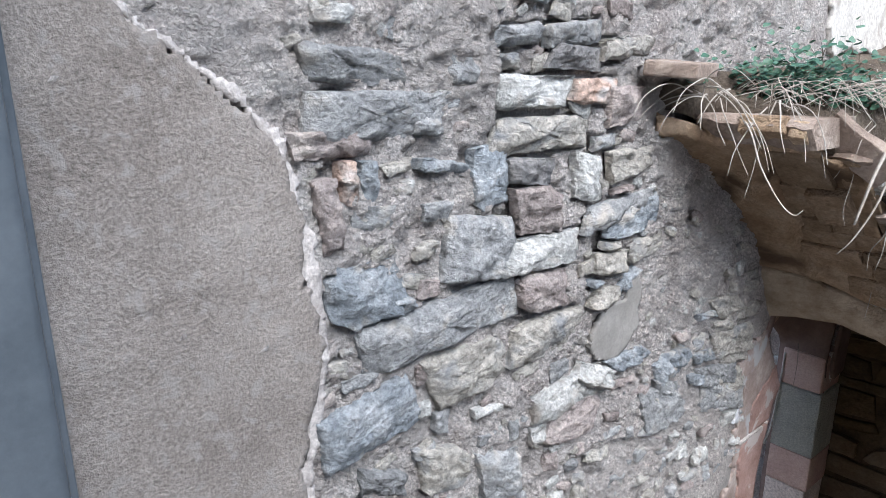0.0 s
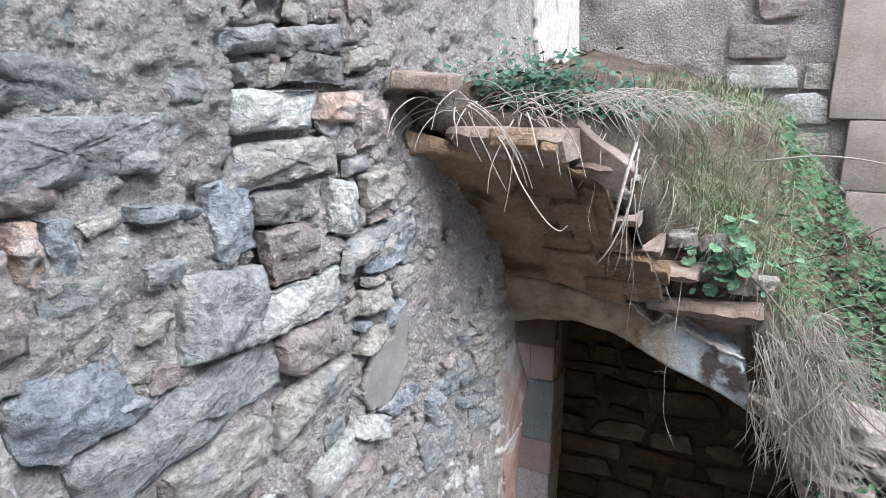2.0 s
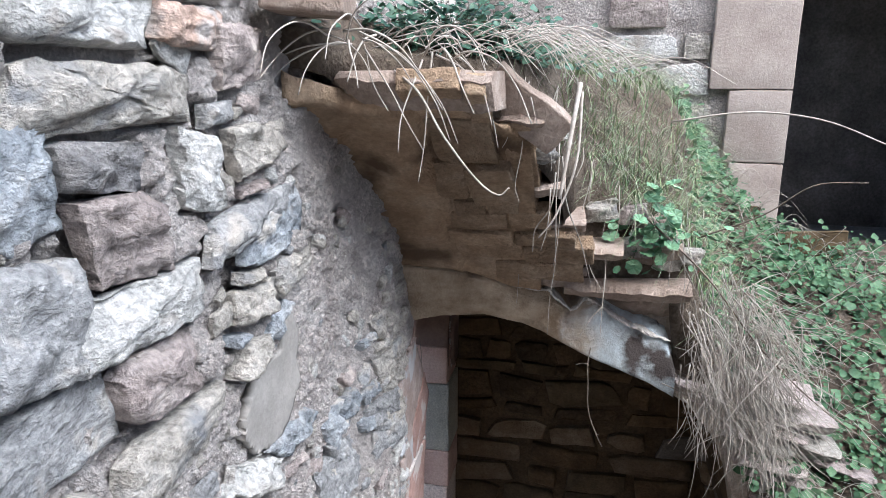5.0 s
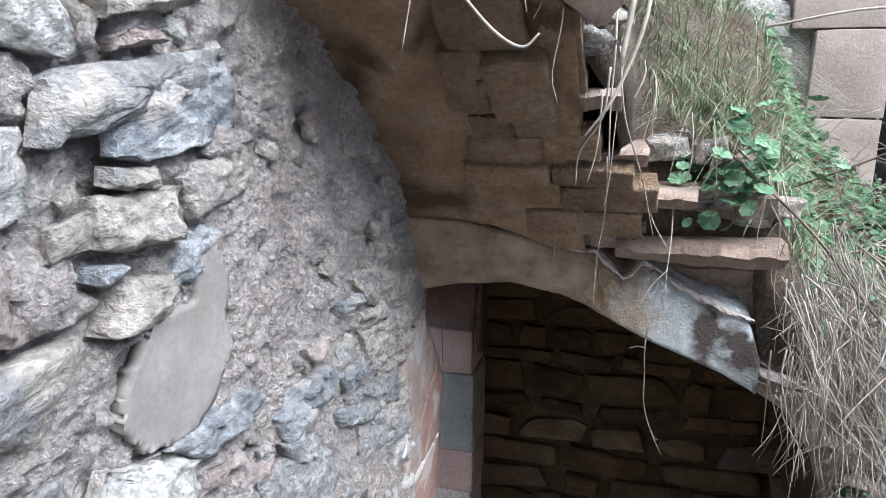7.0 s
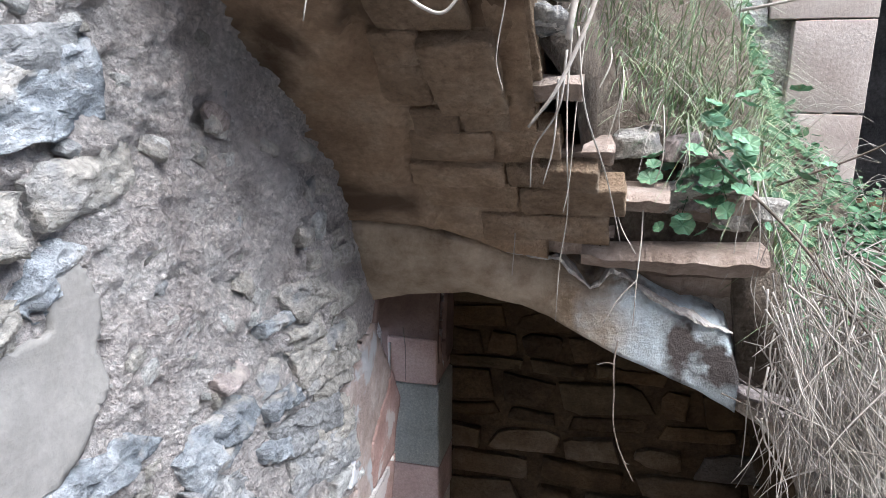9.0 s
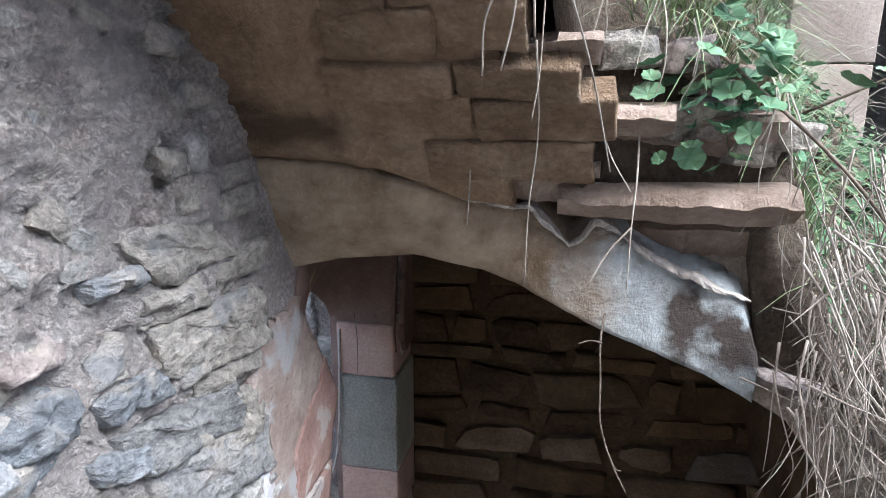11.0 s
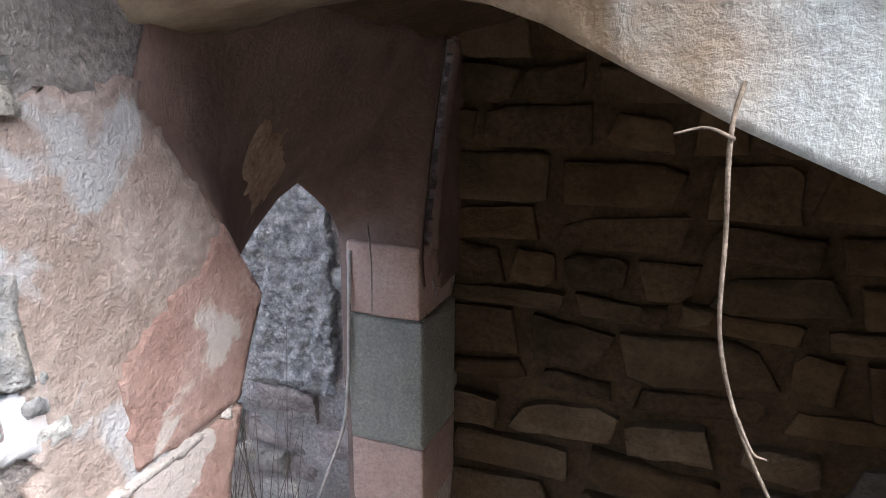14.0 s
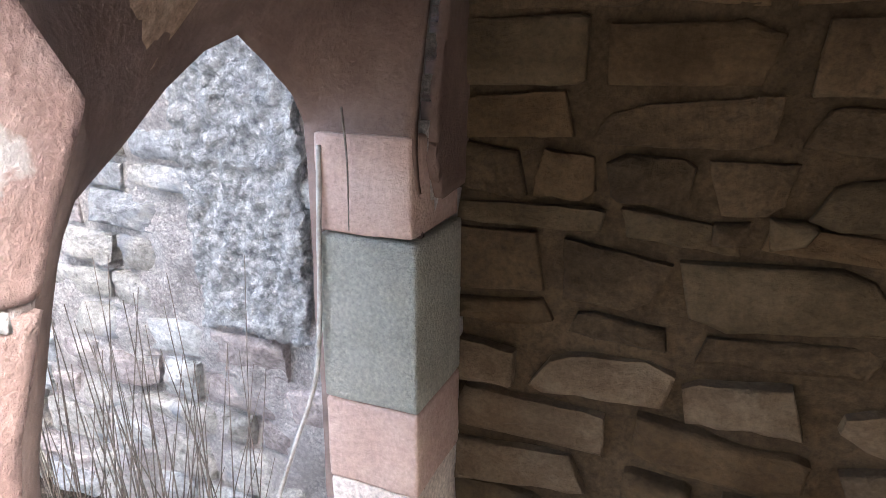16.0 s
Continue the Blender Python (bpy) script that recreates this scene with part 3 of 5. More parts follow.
# small rubble and chips pressed into the mortar between them
chips = [stone_mesh("chip", 0.05 + 0.012 * k, 0.032 + 0.006 * k, 0.014, 3.0, 300 + k, 12, 0.004) for k in range(7)]
for k, tone in enumerate("GTWPTTW"):
    chips[k].materials.append(TONES[tone])
count = 0
for _ in range(2500):
    y, z = rng.uniform(0.75, 2.95), rng.uniform(1.5, 3.5)
    if any(abs(y - a) < b / 2 + 0.02 and abs(z - c) < e / 2 + 0.015 for a, c, b, e, *_ in WEST_STONES):
        continue
    if y > 1.9 and z > 2.15 + 1.267 * (3.12 - y) - 0.386 * (3.12 - y) ** 2 - 0.02:
        continue
    if fill_depth(y, z) > -0.02:
        continue
    piece("chip", rng.choice(chips), None, on_wall(*WEST, (west_x(y, z) - 0.002, y, z), rng.uniform(-40, 40), rng.uniform(0.35, 0.9)), wall_west)
    count += 1
    if count > 190:
        break


def patch(name, material, parent, y0, y1, z0, z1, inside, proud, step=0.012, label=""):
    """A skin of render on the west wall with a ragged outline; inside(y, z) < 0 is bare."""
    def place(y, z, back):
        base = west_place(y, z, False)[0]
        flat = west_x(y, z)
        return (flat - 0.02 if back else max(base + 0.004, flat + proud + 0.003 * fbm(y * 6, z * 6, 3, 4)), y, z)
    vv, ff = sheet(place, span(y0, y1, step), span(z0, z1, step), inside, step)
    return link(name, vv, ff, material, parent, label)


RENDER = mat("grey_render", [(0.218, 0.192, 0.173), (0.275, 0.246, 0.224), (0.339, 0.307, 0.282)], 4, 110, 0.92, 0.8, 0.012, stain=((0.32, 0.295, 0.275), 26, 0.56, 0.66), grit=0.5)
edge_r = [(2.0, 0.70), (2.3, 0.71), (2.6, 0.765), (2.8, 0.755), (3.0, 0.72), (3.13, 0.69), (3.25, 0.58), (3.37, 0.42), (3.45, 0.36), (3.7, 0.33)]
patch("render_coat", RENDER, wall_west, -0.6, 0.85, 1.6, 3.6, lambda y, z: curve(edge_r, z) + 0.03 * fbm(y * 9, z * 9, 2, 5) - y, 0.022, 0.015, "smooth grey-brown render coat")
LIP = mat("pale_plaster", [(0.36, 0.33, 0.315), (0.48, 0.445, 0.425), (0.6, 0.57, 0.55)], 8, 80, 0.92, 0.7, 0.01)
patch("plaster_lip", LIP, wall_west, 0.2, 0.9, 1.6, 3.6, lambda y, z: 0.014 + 0.022 * fbm(y * 14, z * 14, 6, 5) - abs(y - curve(edge_r, z) - 0.01), 0.014, 0.012, "pale broken plaster edge")
RED = mat("pink_plaster", [(0.30, 0.185, 0.16), (0.385, 0.255, 0.225), (0.47, 0.345, 0.31)], 6, 70, 0.9, 0.9, 0.014, stain=((0.56, 0.51, 0.49), 6, 0.59, 0.62), grit=0.25)
CREAM = mat("cream_plaster", [(0.264, 0.2, 0.174), (0.365, 0.297, 0.268), (0.476, 0.416, 0.387)], 8, 45, 0.9, 0.9, 0.016, stain=((0.45, 0.455, 0.47), 6, 0.55, 0.6), grit=0.25)
BLUISH = mat("blue_grey_limewash", [(0.33, 0.34, 0.36), (0.44, 0.45, 0.47), (0.56, 0.56, 0.58)], 6, 60, 0.9, 0.5, 0.008, stain=((0.42, 0.33, 0.3), 7, 0.55, 0.68), grit=0.25)
patch("plaster_coat", CREAM, wall_west, 2.72, 3.34, 1.2, 2.24, lambda y, z: min(y - 2.86 - 0.07 * fbm(y * 6, z * 6, 4, 5), door_sdf(y, z), 2.06 + 0.04 * fbm(y * 9, z * 9, 1, 4) - z), 0.012, 0.012, "stained cream plaster")
red_edge = [(0.6, 2.95), (1.5, 2.96), (1.6, 3.0), (1.75, 3.06), (1.85, 3.2)]
patch("plaster_coat", RED, wall_west, 2.82, 3.34, 1.555, 1.86, lambda y, z: min(y - curve(red_edge, z) - 0.05 * fbm(y * 8, z * 8, 11, 4), door_sdf(y, z), z - 1.563 - 0.01 * fbm(y * 14, 2, 2, 3)), 0.018, 0.01, "pinkish red plaster skin")
patch("plaster_coat", RED, wall_west, 2.82, 3.34, 0.6, 1.56, lambda y, z: min(y - curve(red_edge, z) + 0.02 - 0.05 * fbm(y * 8, z * 8, 17, 4), door_sdf(y, z), 1.552 + 0.01 * fbm(y * 14, 7, 2, 3) - z), 0.022, 0.012, "pinkish red plaster skin")
patch("plaster_flake", LIP, wall_west, 2.9, 3.2, 1.5, 1.6, lambda y, z: 0.003 + 0.012 * fbm(y * 16, z * 16, 5, 4) - abs(z - 1.553), 0.024, 0.006, "pale flaking plaster edge")
patch("plaster_coat", BLUISH, wall_west, 2.6, 3.06, 1.2, 1.95, lambda y, z: 0.07 + 0.07 * fbm(y * 9, z * 9, 19, 5) - math.hypot((y - 2.95) * 0.9, (z - 1.70) * 0.6), 0.010, 0.01, "flaking blue-grey limewash")
WHITEWALL = mat("weathered_whitewash", [(0.42, 0.40, 0.375), (0.54, 0.52, 0.49), (0.62, 0.60, 0.575)], 6, 50, 0.9, 0.6, 0.012, stain=((0.34, 0.31, 0.28), 6, 0.55, 0.68))
patch("whitewash", WHITEWALL, wall_west, 3.25, 4.62, 3.3, 4.2, lambda y, z: min(y - 3.42 - 0.04 * fbm(y * 5, z * 5, 2, 3), z - 3.34 - 0.05 * fbm(y * 4, z, 8, 3)), 0.02, 0.018, "weathered whitewash")

# smooth mortar fills
FILL = mat("smooth_mortar", [(0.18, 0.173, 0.16), (0.22, 0.21, 0.198), (0.27, 0.26, 0.243)], 7, 80, 0.9, 0.4, 0.006, grit=0.15)
patch("mortar_fill", FILL, wall_west, 1.75, 2.12, 2.2, 2.62, lambda y, z: fill_depth(y, z) + 0.014 * fbm(y * 12, z * 12, 3, 4) - 0.008, 0.006, 0.008, "smooth grey mortar fill")

# ---- doorway: soffit, jambs and quoins ----
ARC_NEAR = [(0.0, 3.51), (0.25, 3.68), (0.5, 3.79), (0.75, 3.89), (1.0, 3.99)]
ARC_NEAR_Z = [(0.0, 1.49), (0.25, 1.605), (0.5, 1.69), (0.75, 1.745), (1.0, 1.772)]
ARC_FAR = [(0.0, 4.225), (0.25, 4.215), (0.5, 4.175), (0.75, 4.10), (1.0, 3.99)]
ARC_FAR_Z = [(0.0, 1.49), (0.25, 1.575), (0.5, 1.645), (0.75, 1.70), (1.0, 1.772)]


def pointed(t, foot):
    """Outer outline of the doorway, a lopsided pointed arch, from the near foot over the apex to the far foot, t in 0..1."""
    if t < 0.3:
        return (3.34 + 0.13 * (t / 0.3) ** 3, foot + (1.49 - foot) * t / 0.3)
    if t > 0.7:
        return (4.225, foot + (1.49 - foot) * (1 - t) / 0.3)
    if t <= 0.5:
        k = (t - 0.3) / 0.2
        return (curve(ARC_NEAR, k), curve(ARC_NEAR_Z, k))
    k = (0.7 - t) / 0.2
    return (curve(ARC_FAR, k), curve(ARC_FAR_Z, k))


def flared(t):
    """Outline of the room side of the doorway, in step with pointed()."""
    if t < 0.3:
        z = -0.1 + 1.82 * t / 0.3
        return (curve(DOOR_L, z), z)
    if t > 0.7:
        z = -0.1 + 1.62 * (1 - t) / 0.3
        return (curve(DOOR_R, z), z)
    if t <= 0.5:
        k = (t - 0.3) / 0.2
        z = 1.72 + (DOOR_HEAD - 1.72) * min(1, k * 1.5)
        return (curve(DOOR_L, z) + (0 if k < 0.667 else (k - 0.667) * 3 * 0.72), z)
    k = (0.7 - t) / 0.2
    z = 1.52 + (DOOR_HEAD - 1.52) * min(1, k * 1.5)
    return (curve(DOOR_R, z) - (0 if k < 0.667 else (k - 0.667) * 3 * 0.62), z)


SOFFIT = mat("soffit_plaster", [(0.145, 0.098, 0.083), (0.21, 0.146, 0.123), (0.29, 0.215, 0.185)], 4, 60, 0.9, 0.6, 0.012, stain=((0.17, 0.12, 0.1), 4, 0.55, 0.7), grit=0.15)


def soffit_at(t, u):
    """A place on the flaring reveal and head of the doorway: t round its outline, u from the room outwards."""
    ay, az = flared(t)
    by, bz = pointed(t, -0.1)
    w = u ** 0.75
    x = (west_x(ay, az) - 0.006) * (1 - u) + (OUTER - 0.02) * u
    y, z = ay + (by - ay) * w, az + (bz - az) * w
    q = 0.008 * fbm(x * 7, y * 7, z * 7, 4)
    return Vector((x, y + q, z + q * (1 if az > 1.5 else 0)))


vs, fs = [], []
nt_, ns = 81, 9
for i in range(nt_):
    for k in range(ns):
        vs.append(soffit_at(i / (nt_ - 1), k / (ns - 1)))
for i in range(nt_ - 1):
    for k in range(ns - 1):
        a = i * ns + k
        fs.append((a, a + 1, a + ns + 1, a + ns))
soffit = link("door_soffit", vs, fs, SOFFIT)
sm = soffit.modifiers.new("thick", "SOLIDIFY")
sm.thickness, sm.offset = 0.02, 0
door_1 = tagged(soffit, "flared pointed doorway with brown plastered soffit", "doorway", kind="structure")
door_1.name = "door_1"

patch("plaster_coat", SOFFIT, wall_west, 4.2, 4.6, 1.3, 2.4, lambda y, z: min(door_sdf(y, z), z - 1.4), 0.02, 0.02, "brown plaster beside the doorway")

# bare stone where the soffit's plaster has fallen
BARE = mat("bare_tan_stone", [(0.30, 0.2, 0.14), (0.4, 0.29, 0.21), (0.5, 0.4, 0.3)], 6, 60, 0.92, 0.7, 0.012)
along, across = soffit_at(0.46, 0.62) - soffit_at(0.40, 0.62), soffit_at(0.43, 0.75) - soffit_at(0.43, 0.5)
out = along.cross(across).normalized()
out = out if out.x > 0 else -out
right = along.normalized()
me = stone_mesh("bare_patch", 0.32, 0.34, 0.022, 2.2, 78, 30, 0.006)
piece("bare_patch", me, BARE, on_wall(tuple(right), tuple(out.cross(right)), tuple(out), soffit_at(0.43, 0.64) + out * 0.006, 20), door_1)["label"] = "bare tan stone where plaster fell"


def block_mesh(name, x0, x1, y0, y1, z0, z1, bevel, seed, rough=0.004, cuts=3):
    """A dressed block with worn arrises and slightly uneven faces."""
    bm = bmesh.new()
    bmesh.ops.create_cube(bm, size=1)
    bmesh.ops.scale(bm, vec=(x1 - x0, y1 - y0, z1 - z0), verts=bm.verts)
    bmesh.ops.bevel(bm, geom=bm.edges[:], offset=bevel, segments=2, affect="EDGES", profile=0.6)
    bmesh.ops.subdivide_edges(bm, edges=[e for e in bm.edges if e.calc_length() > 0.04], cuts=cuts, use_grid_fill=True)
    for v in bm.verts:
        p = v.co * 11
        v.co += v.co.normalized() * rough * fbm(p.x + seed, p.y, p.z, 4)
    bmesh.ops.translate(bm, vec=((x0 + x1) / 2, (y0 + y1) / 2, (z0 + z1) / 2), verts=bm.verts)
    me = bpy.data.meshes.new(name)
    bm.to_mesh(me)
    bm.free()
    me.polygons.foreach_set("use_smooth", [True] * len(me.polygons))
    return me


def block(name, dims, material, parent, seed=0, bevel=0.008, rough=0.004, label=""):
    me = block_mesh(name, *dims, bevel, seed, rough)
    me.materials.append(material)
    ob = new(name, me)
    ob.parent = parent
    if label:
        ob["label"] = label
    return ob


GREEN_STONE = mat("tooled_greenish_stone", [(0.52, 0.51, 0.43), (0.63, 0.615, 0.525), (0.71, 0.69, 0.6)], 5, 90, 0.9, 1.0, 0.016, grit=0.28, pebble=(95, 0.93))
PINK_STONE = mat("pink_sandstone", [(0.40, 0.27, 0.225), (0.49, 0.345, 0.29), (0.56, 0.42, 0.36)], 5, 80, 0.9, 0.7, 0.008, grit=0.2)
for i, (z0, z1, m_, dx, lab) in enumerate(((1.325, 1.56, PINK_STONE, 0.0, "reddish sandstone quoin"), (0.885, 1.318, GREEN_STONE, 0.012, "tooled greenish grey quoin"), (0.64, 0.879, PINK_STONE, 0.01, "pink sandstone quoin"), (0.36, 0.634, SANDSTONE, 0.0, ""), (0.0, 0.354, PINK_STONE, 0.0, ""))):
    block("quoin", (-1.645, -1.395 + dx, 4.19 - dx * 0.5, 4.47, z0, z1), m_, wall_west, i, 0.01, 0.004, lab)
r3 = random.Random(12)


def coursed(parent, frame_, origin, width, z0, z1, heights, widths, tones, seed, proud=0.02, skip=None, square=7.0, tiltmax=2.5, gap=0.012, materials=None):
    """Courses of roughly squared stones on a wall whose frame is (right, up, out) and whose origin is given."""
    r = random.Random(seed)
    z, k = z0, 0
    while z < z1:
        h = r.uniform(*heights)
        u = -r.uniform(0, 0.1)
        while u < width:
            w = r.uniform(*widths)
            c = Vector(origin) + Vector(frame_[0]) * (u + w / 2) + Vector((0, 0, z + h / 2))
            if not (skip and skip(c)):
                me = stone_mesh("stone", w - gap, h - gap, proud * r.uniform(0.6, 1.3), square * r.uniform(0.7, 1.2), seed * 1000 + k, 20, 0.006)
                tone = r.choice(tones)
                piece("stone", me, (materials or TONES)[tone], on_wall(*frame_, c, r.uniform(-tiltmax, tiltmax)), parent)
                k += 1
            u += w
        z += h


# stones of the vaulted room, colours lowered to hold its shade
SHADED_TONES = {
    "a": SHADED_RUBBLE,
    "b": mat("shaded_brown_sandstone", [(0.0574, 0.0353, 0.018), (0.0894, 0.0582, 0.0303), (0.131, 0.0902, 0.0508)], 6, 60, 0.92, 0.7, 0.012, per_piece=0.2, grit=0.3),
    "d": mat("shaded_warm_stone", [(0.0952, 0.0648, 0.039), (0.147, 0.105, 0.0659), (0.203, 0.155, 0.104)], 6, 60, 0.92, 0.8, 0.016, per_piece=0.25, grit=0.3),
    "e": mat("shaded_grey_stone", [(0.104, 0.088, 0.073), (0.154, 0.134, 0.115), (0.207, 0.188, 0.165)], 6, 60, 0.92, 0.8, 0.016, per_piece=0.2, grit=0.3),
    "c": mat("shaded_grey_brown_stone", [(0.0541, 0.0385, 0.0213), (0.0845, 0.0607, 0.0344), (0.121, 0.0902, 0.0541)], 6, 60, 0.92, 0.7, 0.012, per_piece=0.2, grit=0.3),
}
coursed(wall_back, NORTH, (-1.44, 4.53, 0), 1.75, 1.0, 2.3, (0.07, 0.2), (0.14, 0.5), "aabbc", 21, 0.02, None, 3.0, 6.0, 0.004, SHADED_TONES)
coursed(wall_back, NORTH, (-1.44, 4.53, 0), 1.75, 0.0, 0.9, (0.155, 0.165), (0.22, 0.6), "bcdde", 22, 0.03, None, 3.0, 6.0, 0.006, SHADED_TONES)
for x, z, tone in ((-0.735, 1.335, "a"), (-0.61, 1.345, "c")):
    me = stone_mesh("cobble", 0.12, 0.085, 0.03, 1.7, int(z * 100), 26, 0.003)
    piece("cobble", me, SHADED_TONES[tone], on_wall(*NORTH, (x, 4.525, z), 5), wall_back)

# courtyard wall beyond the doorway
coursed(wall_out, NORTH, (-3.6, 4.425, 0), 1.95, 0.0, 2.3, (0.09, 0.19), (0.14, 0.38), "TPTWTGP", 33, 0.03, lambda c: c.x > -1.8 or (-2.27 < c.x < -1.86 and c.z > 0.88), 5.0, 4.0, 0.012)
LUMPY = mat("grey_lumpy_mortar", [(0.28, 0.29, 0.3), (0.55, 0.55, 0.545), (0.76, 0.75, 0.73)], 26, 90, 0.95, 1.0, 0.012, grit=0.4, pebble=(45, 0.6))


def lump_place(x, z, back):
    return (x, 4.5 if back else 4.385 + 0.022 * fbm(x * 22, z * 22, 3, 5) + 0.02 * abs(fbm(x * 9, z * 9, 5, 4)), z)


v, f = sheet(lump_place, span(-2.4, -1.7, 0.012), span(0.8, 2.4, 0.012), lambda x, z: min(x - curve([(0.8, -2.2), (1.1, -2.22), (1.6, -2.27), (2.4, -2.25)], z), -1.83 - x, z - 0.9) - 0.02 * fbm(x * 12, z * 12, 2, 4), 0.012)
link("mortar_coat", v, f, LUMPY, wall_out, "lumpy grey mortar coat")

# ---- upper far wall: jamb and rubble ----
JAMB = mat("dressed_jamb", [(0.30, 0.252, 0.225), (0.365, 0.315, 0.28), (0.43, 0.38, 0.345)], 4, 70, 0.9, 0.5, 0.008, per_piece=0.08, grit=0.18)
for i, (z0, z1, x0) in enumerate(((3.03, 3.70, 0.02), (2.61, 3.022, 0.13), (2.2, 2.602, 0.17), (1.9, 2.192, 0.1))):
    block("jamb_stone", (x0, 0.47, 4.86, 5.30, z0, z1), JAMB, wall_far, 40 + i, 0.005, 0.006)
block("lintel", (0.0, 1.7, 4.86, 5.30, 3.705, 3.95), JAMB, wall_far, 50, 0.012, 0.004)
coursed(wall_far, NORTH, (-1.42, 4.898, 0), 1.5, 2.3, 4.4, (0.12, 0.24), (0.14, 0.46), "TTWTTPT", 55, 0.022, lambda c: c.x > -0.06 or (c.x < -0.8 and c.z > 3.25) or r3.random() < 0.3, 3.4, 6.0, 0.008)

# ---- vault: bricks and slabs ----
BRICK = mat("vault_brick", [(0.28, 0.195, 0.125), (0.41, 0.3, 0.205), (0.52, 0.41, 0.3)], 7, 60, 0.92, 1.0, 0.035, per_piece=0.2, grit=0.35)
SLAB = mat("flat_sandstone_slab", [(0.24, 0.185, 0.15), (0.35, 0.28, 0.235), (0.5, 0.425, 0.37)], 8, 60, 0.92, 0.9, 0.02, per_piece=0.1, grit=0.25)
r3 = random.Random(12)
# courses of the bare soffit: front, back, west end, east end, widths, depth behind the plaster
for y0, y1, x0, x1, wide, depth in ((2.16, 2.31, -1.09, -0.87, 0.16, 0.05), (2.31, 2.50, -1.06, -0.87, 0.17, 0.045), (2.50, 2.58, -1.08, -0.98, 0.10, 0.06), (2.50, 2.67, -0.985, -0.835, 0.15, 0.03), (2.58, 2.67, -1.10, -0.985, 0.12, 0.05), (2.67, 2.735, -1.05, -0.82, 0.12, 0.045), (2.735, 2.81, -1.08, -0.74, 0.2, 0.055), (2.81, 2.87, -1.10, -0.66, 0.24, 0.045), (2.87, 2.945, -1.09, -0.60, 0.3, 0.05), (2.945, 3.02, -0.95, -0.62, 0.36, 0.04), (2.38, 2.70, -0.865, -0.775, 0.09, 0.085)):
    y = (y0 + y1) / 2
    slope = math.atan2(vault_z(y + 0.04) - vault_z(y - 0.04), 0.08)
    long_ = math.hypot(y1 - y0, vault_z(y1) - vault_z(y0)) / 2 - 0.004
    x = x0
    while x < x1 - 0.03:
        w = min(wide * r3.uniform(0.8, 1.25), x1 - x)
        me = block_mesh("brick", -w / 2 + 0.003, w / 2 - 0.003, -long_, long_, -0.03, 0.03, 0.006, x * 7 + y, 0.009, 3)
        me.materials.append(BRICK)
        ob = new("brick", me)
        ob.parent = vault
        ob.matrix_basis = Matrix.Translation((x + w / 2, y, vault_z(y) + depth + 0.036 + r3.uniform(-0.012, 0.012))) @ Euler((slope + r3.uniform(-0.05, 0.05), r3.uniform(-0.05, 0.05), r3.uniform(-0.04, 0.04))).to_matrix().to_4x4()
        x += w
# hanging shard of the crust
me = block_mesh("crust_shard", -0.12, 0.12, -0.02, 0.02, -0.055, 0.055, 0.004, 31, 0.012, 4)
me.materials.append(SLAB)
piece("crust_shard", me, SLAB, pose(-0.80, 2.39, 3.03, 25, 38, 15), vault)


def slab_mesh(w, dep, h, lip, seed):
    """A flat slab with a broken, sloping upper front edge."""
    vs, fs = [], []
    n = 40
    for i in range(n):
        x = -w / 2 + w * i / (n - 1)
        e = 0.022 * fbm(x * 7, seed, 1, 5) + 0.02 * abs(2 * x / w) ** 6
        q = lip * (1 + 0.5 * fbm(x * 9, seed, 5, 4))
        g = 0.008 * fbm(x * 10, seed, 13, 4)
        vs += [(x, e + 0.055 + g, g), (x, e, h - q * 0.8), (x, e + q * 0.45, h - q * 0.35), (x, e + q, h + 0.004 * fbm(x * 14, seed, 9, 3)), (x, dep, h), (x, dep, 0)]
    for i in range(n - 1):
        for k in range(6):
            p, q = i * 6 + k, i * 6 + (k + 1) % 6
            fs.append((p, p + 6, q + 6, q))
    fs += [tuple(reversed(range(6))), tuple(range((n - 1) * 6, n * 6))]
    return vs, fs


for i, (x0, x1, y0, z0, z1, lip) in enumerate(((-1.27, -0.86, 2.165, 3.035, 3.13, 0.03), (-0.90, -0.75, 2.36, 2.97, 3.02, 0.02), (-0.86, -0.70, 2.62, 2.75, 2.80, 0.02), (-0.82, -0.63, 2.80, 2.60, 2.65, 0.02), (-0.95, -0.50, 2.93, 2.475, 2.53, 0.025), (-0.83, -0.28, 3.08, 2.42, 2.51, 0.02), (-0.70, -0.24, 3.03, 2.295, 2.37, 0.04), (-0.56, -0.25, 3.17, 2.19, 2.275, 0.015), (-0.86, -0.62, 3.05, 2.325, 2.415, 0.015), (-0.60, -0.30, 3.12, 2.53, 2.60, 0.02))):
    vv, ff = slab_mesh(x1 - x0, 0.3, z1 - z0, lip, i * 3.7)
    ob = link("slab", vv, ff, SLAB, vault, "flat sandstone slab with a broken lip", False)
    ob.matrix_basis = pose((x0 + x1) / 2, y0, z0, 0, 0, (i * 37 % 7) - 3)
for i in range(16):
    x = r3.choice((r3.uniform(-0.86, -0.72), r3.uniform(-0.6, -0.24)))
    y = curve(EDGE, x) + r3.uniform(-0.02, 0.03)
    z = max(vault_z(min(y, 3.1)), curve(FRONT, x) - 0.12) + r3.uniform(0.04, 0.17)
    me = stone_mesh("stone", r3.uniform(0.07, 0.17), r3.uniform(0.04, 0.09), 0.03, 2.6, 900 + i, 22, 0.009)
    piece("stone", me, TONES[r3.choice("TTPT")], on_wall((0.94, 0.34, 0), (0, 0, 1), (0.34, -0.94, 0), (x, y, z), r3.uniform(-12, 12)), vault)
me = block_mesh("cap_stone", -0.09, 0.09, -0.1, 0.1, -0.025, 0.025, 0.008, 3, 0.005)
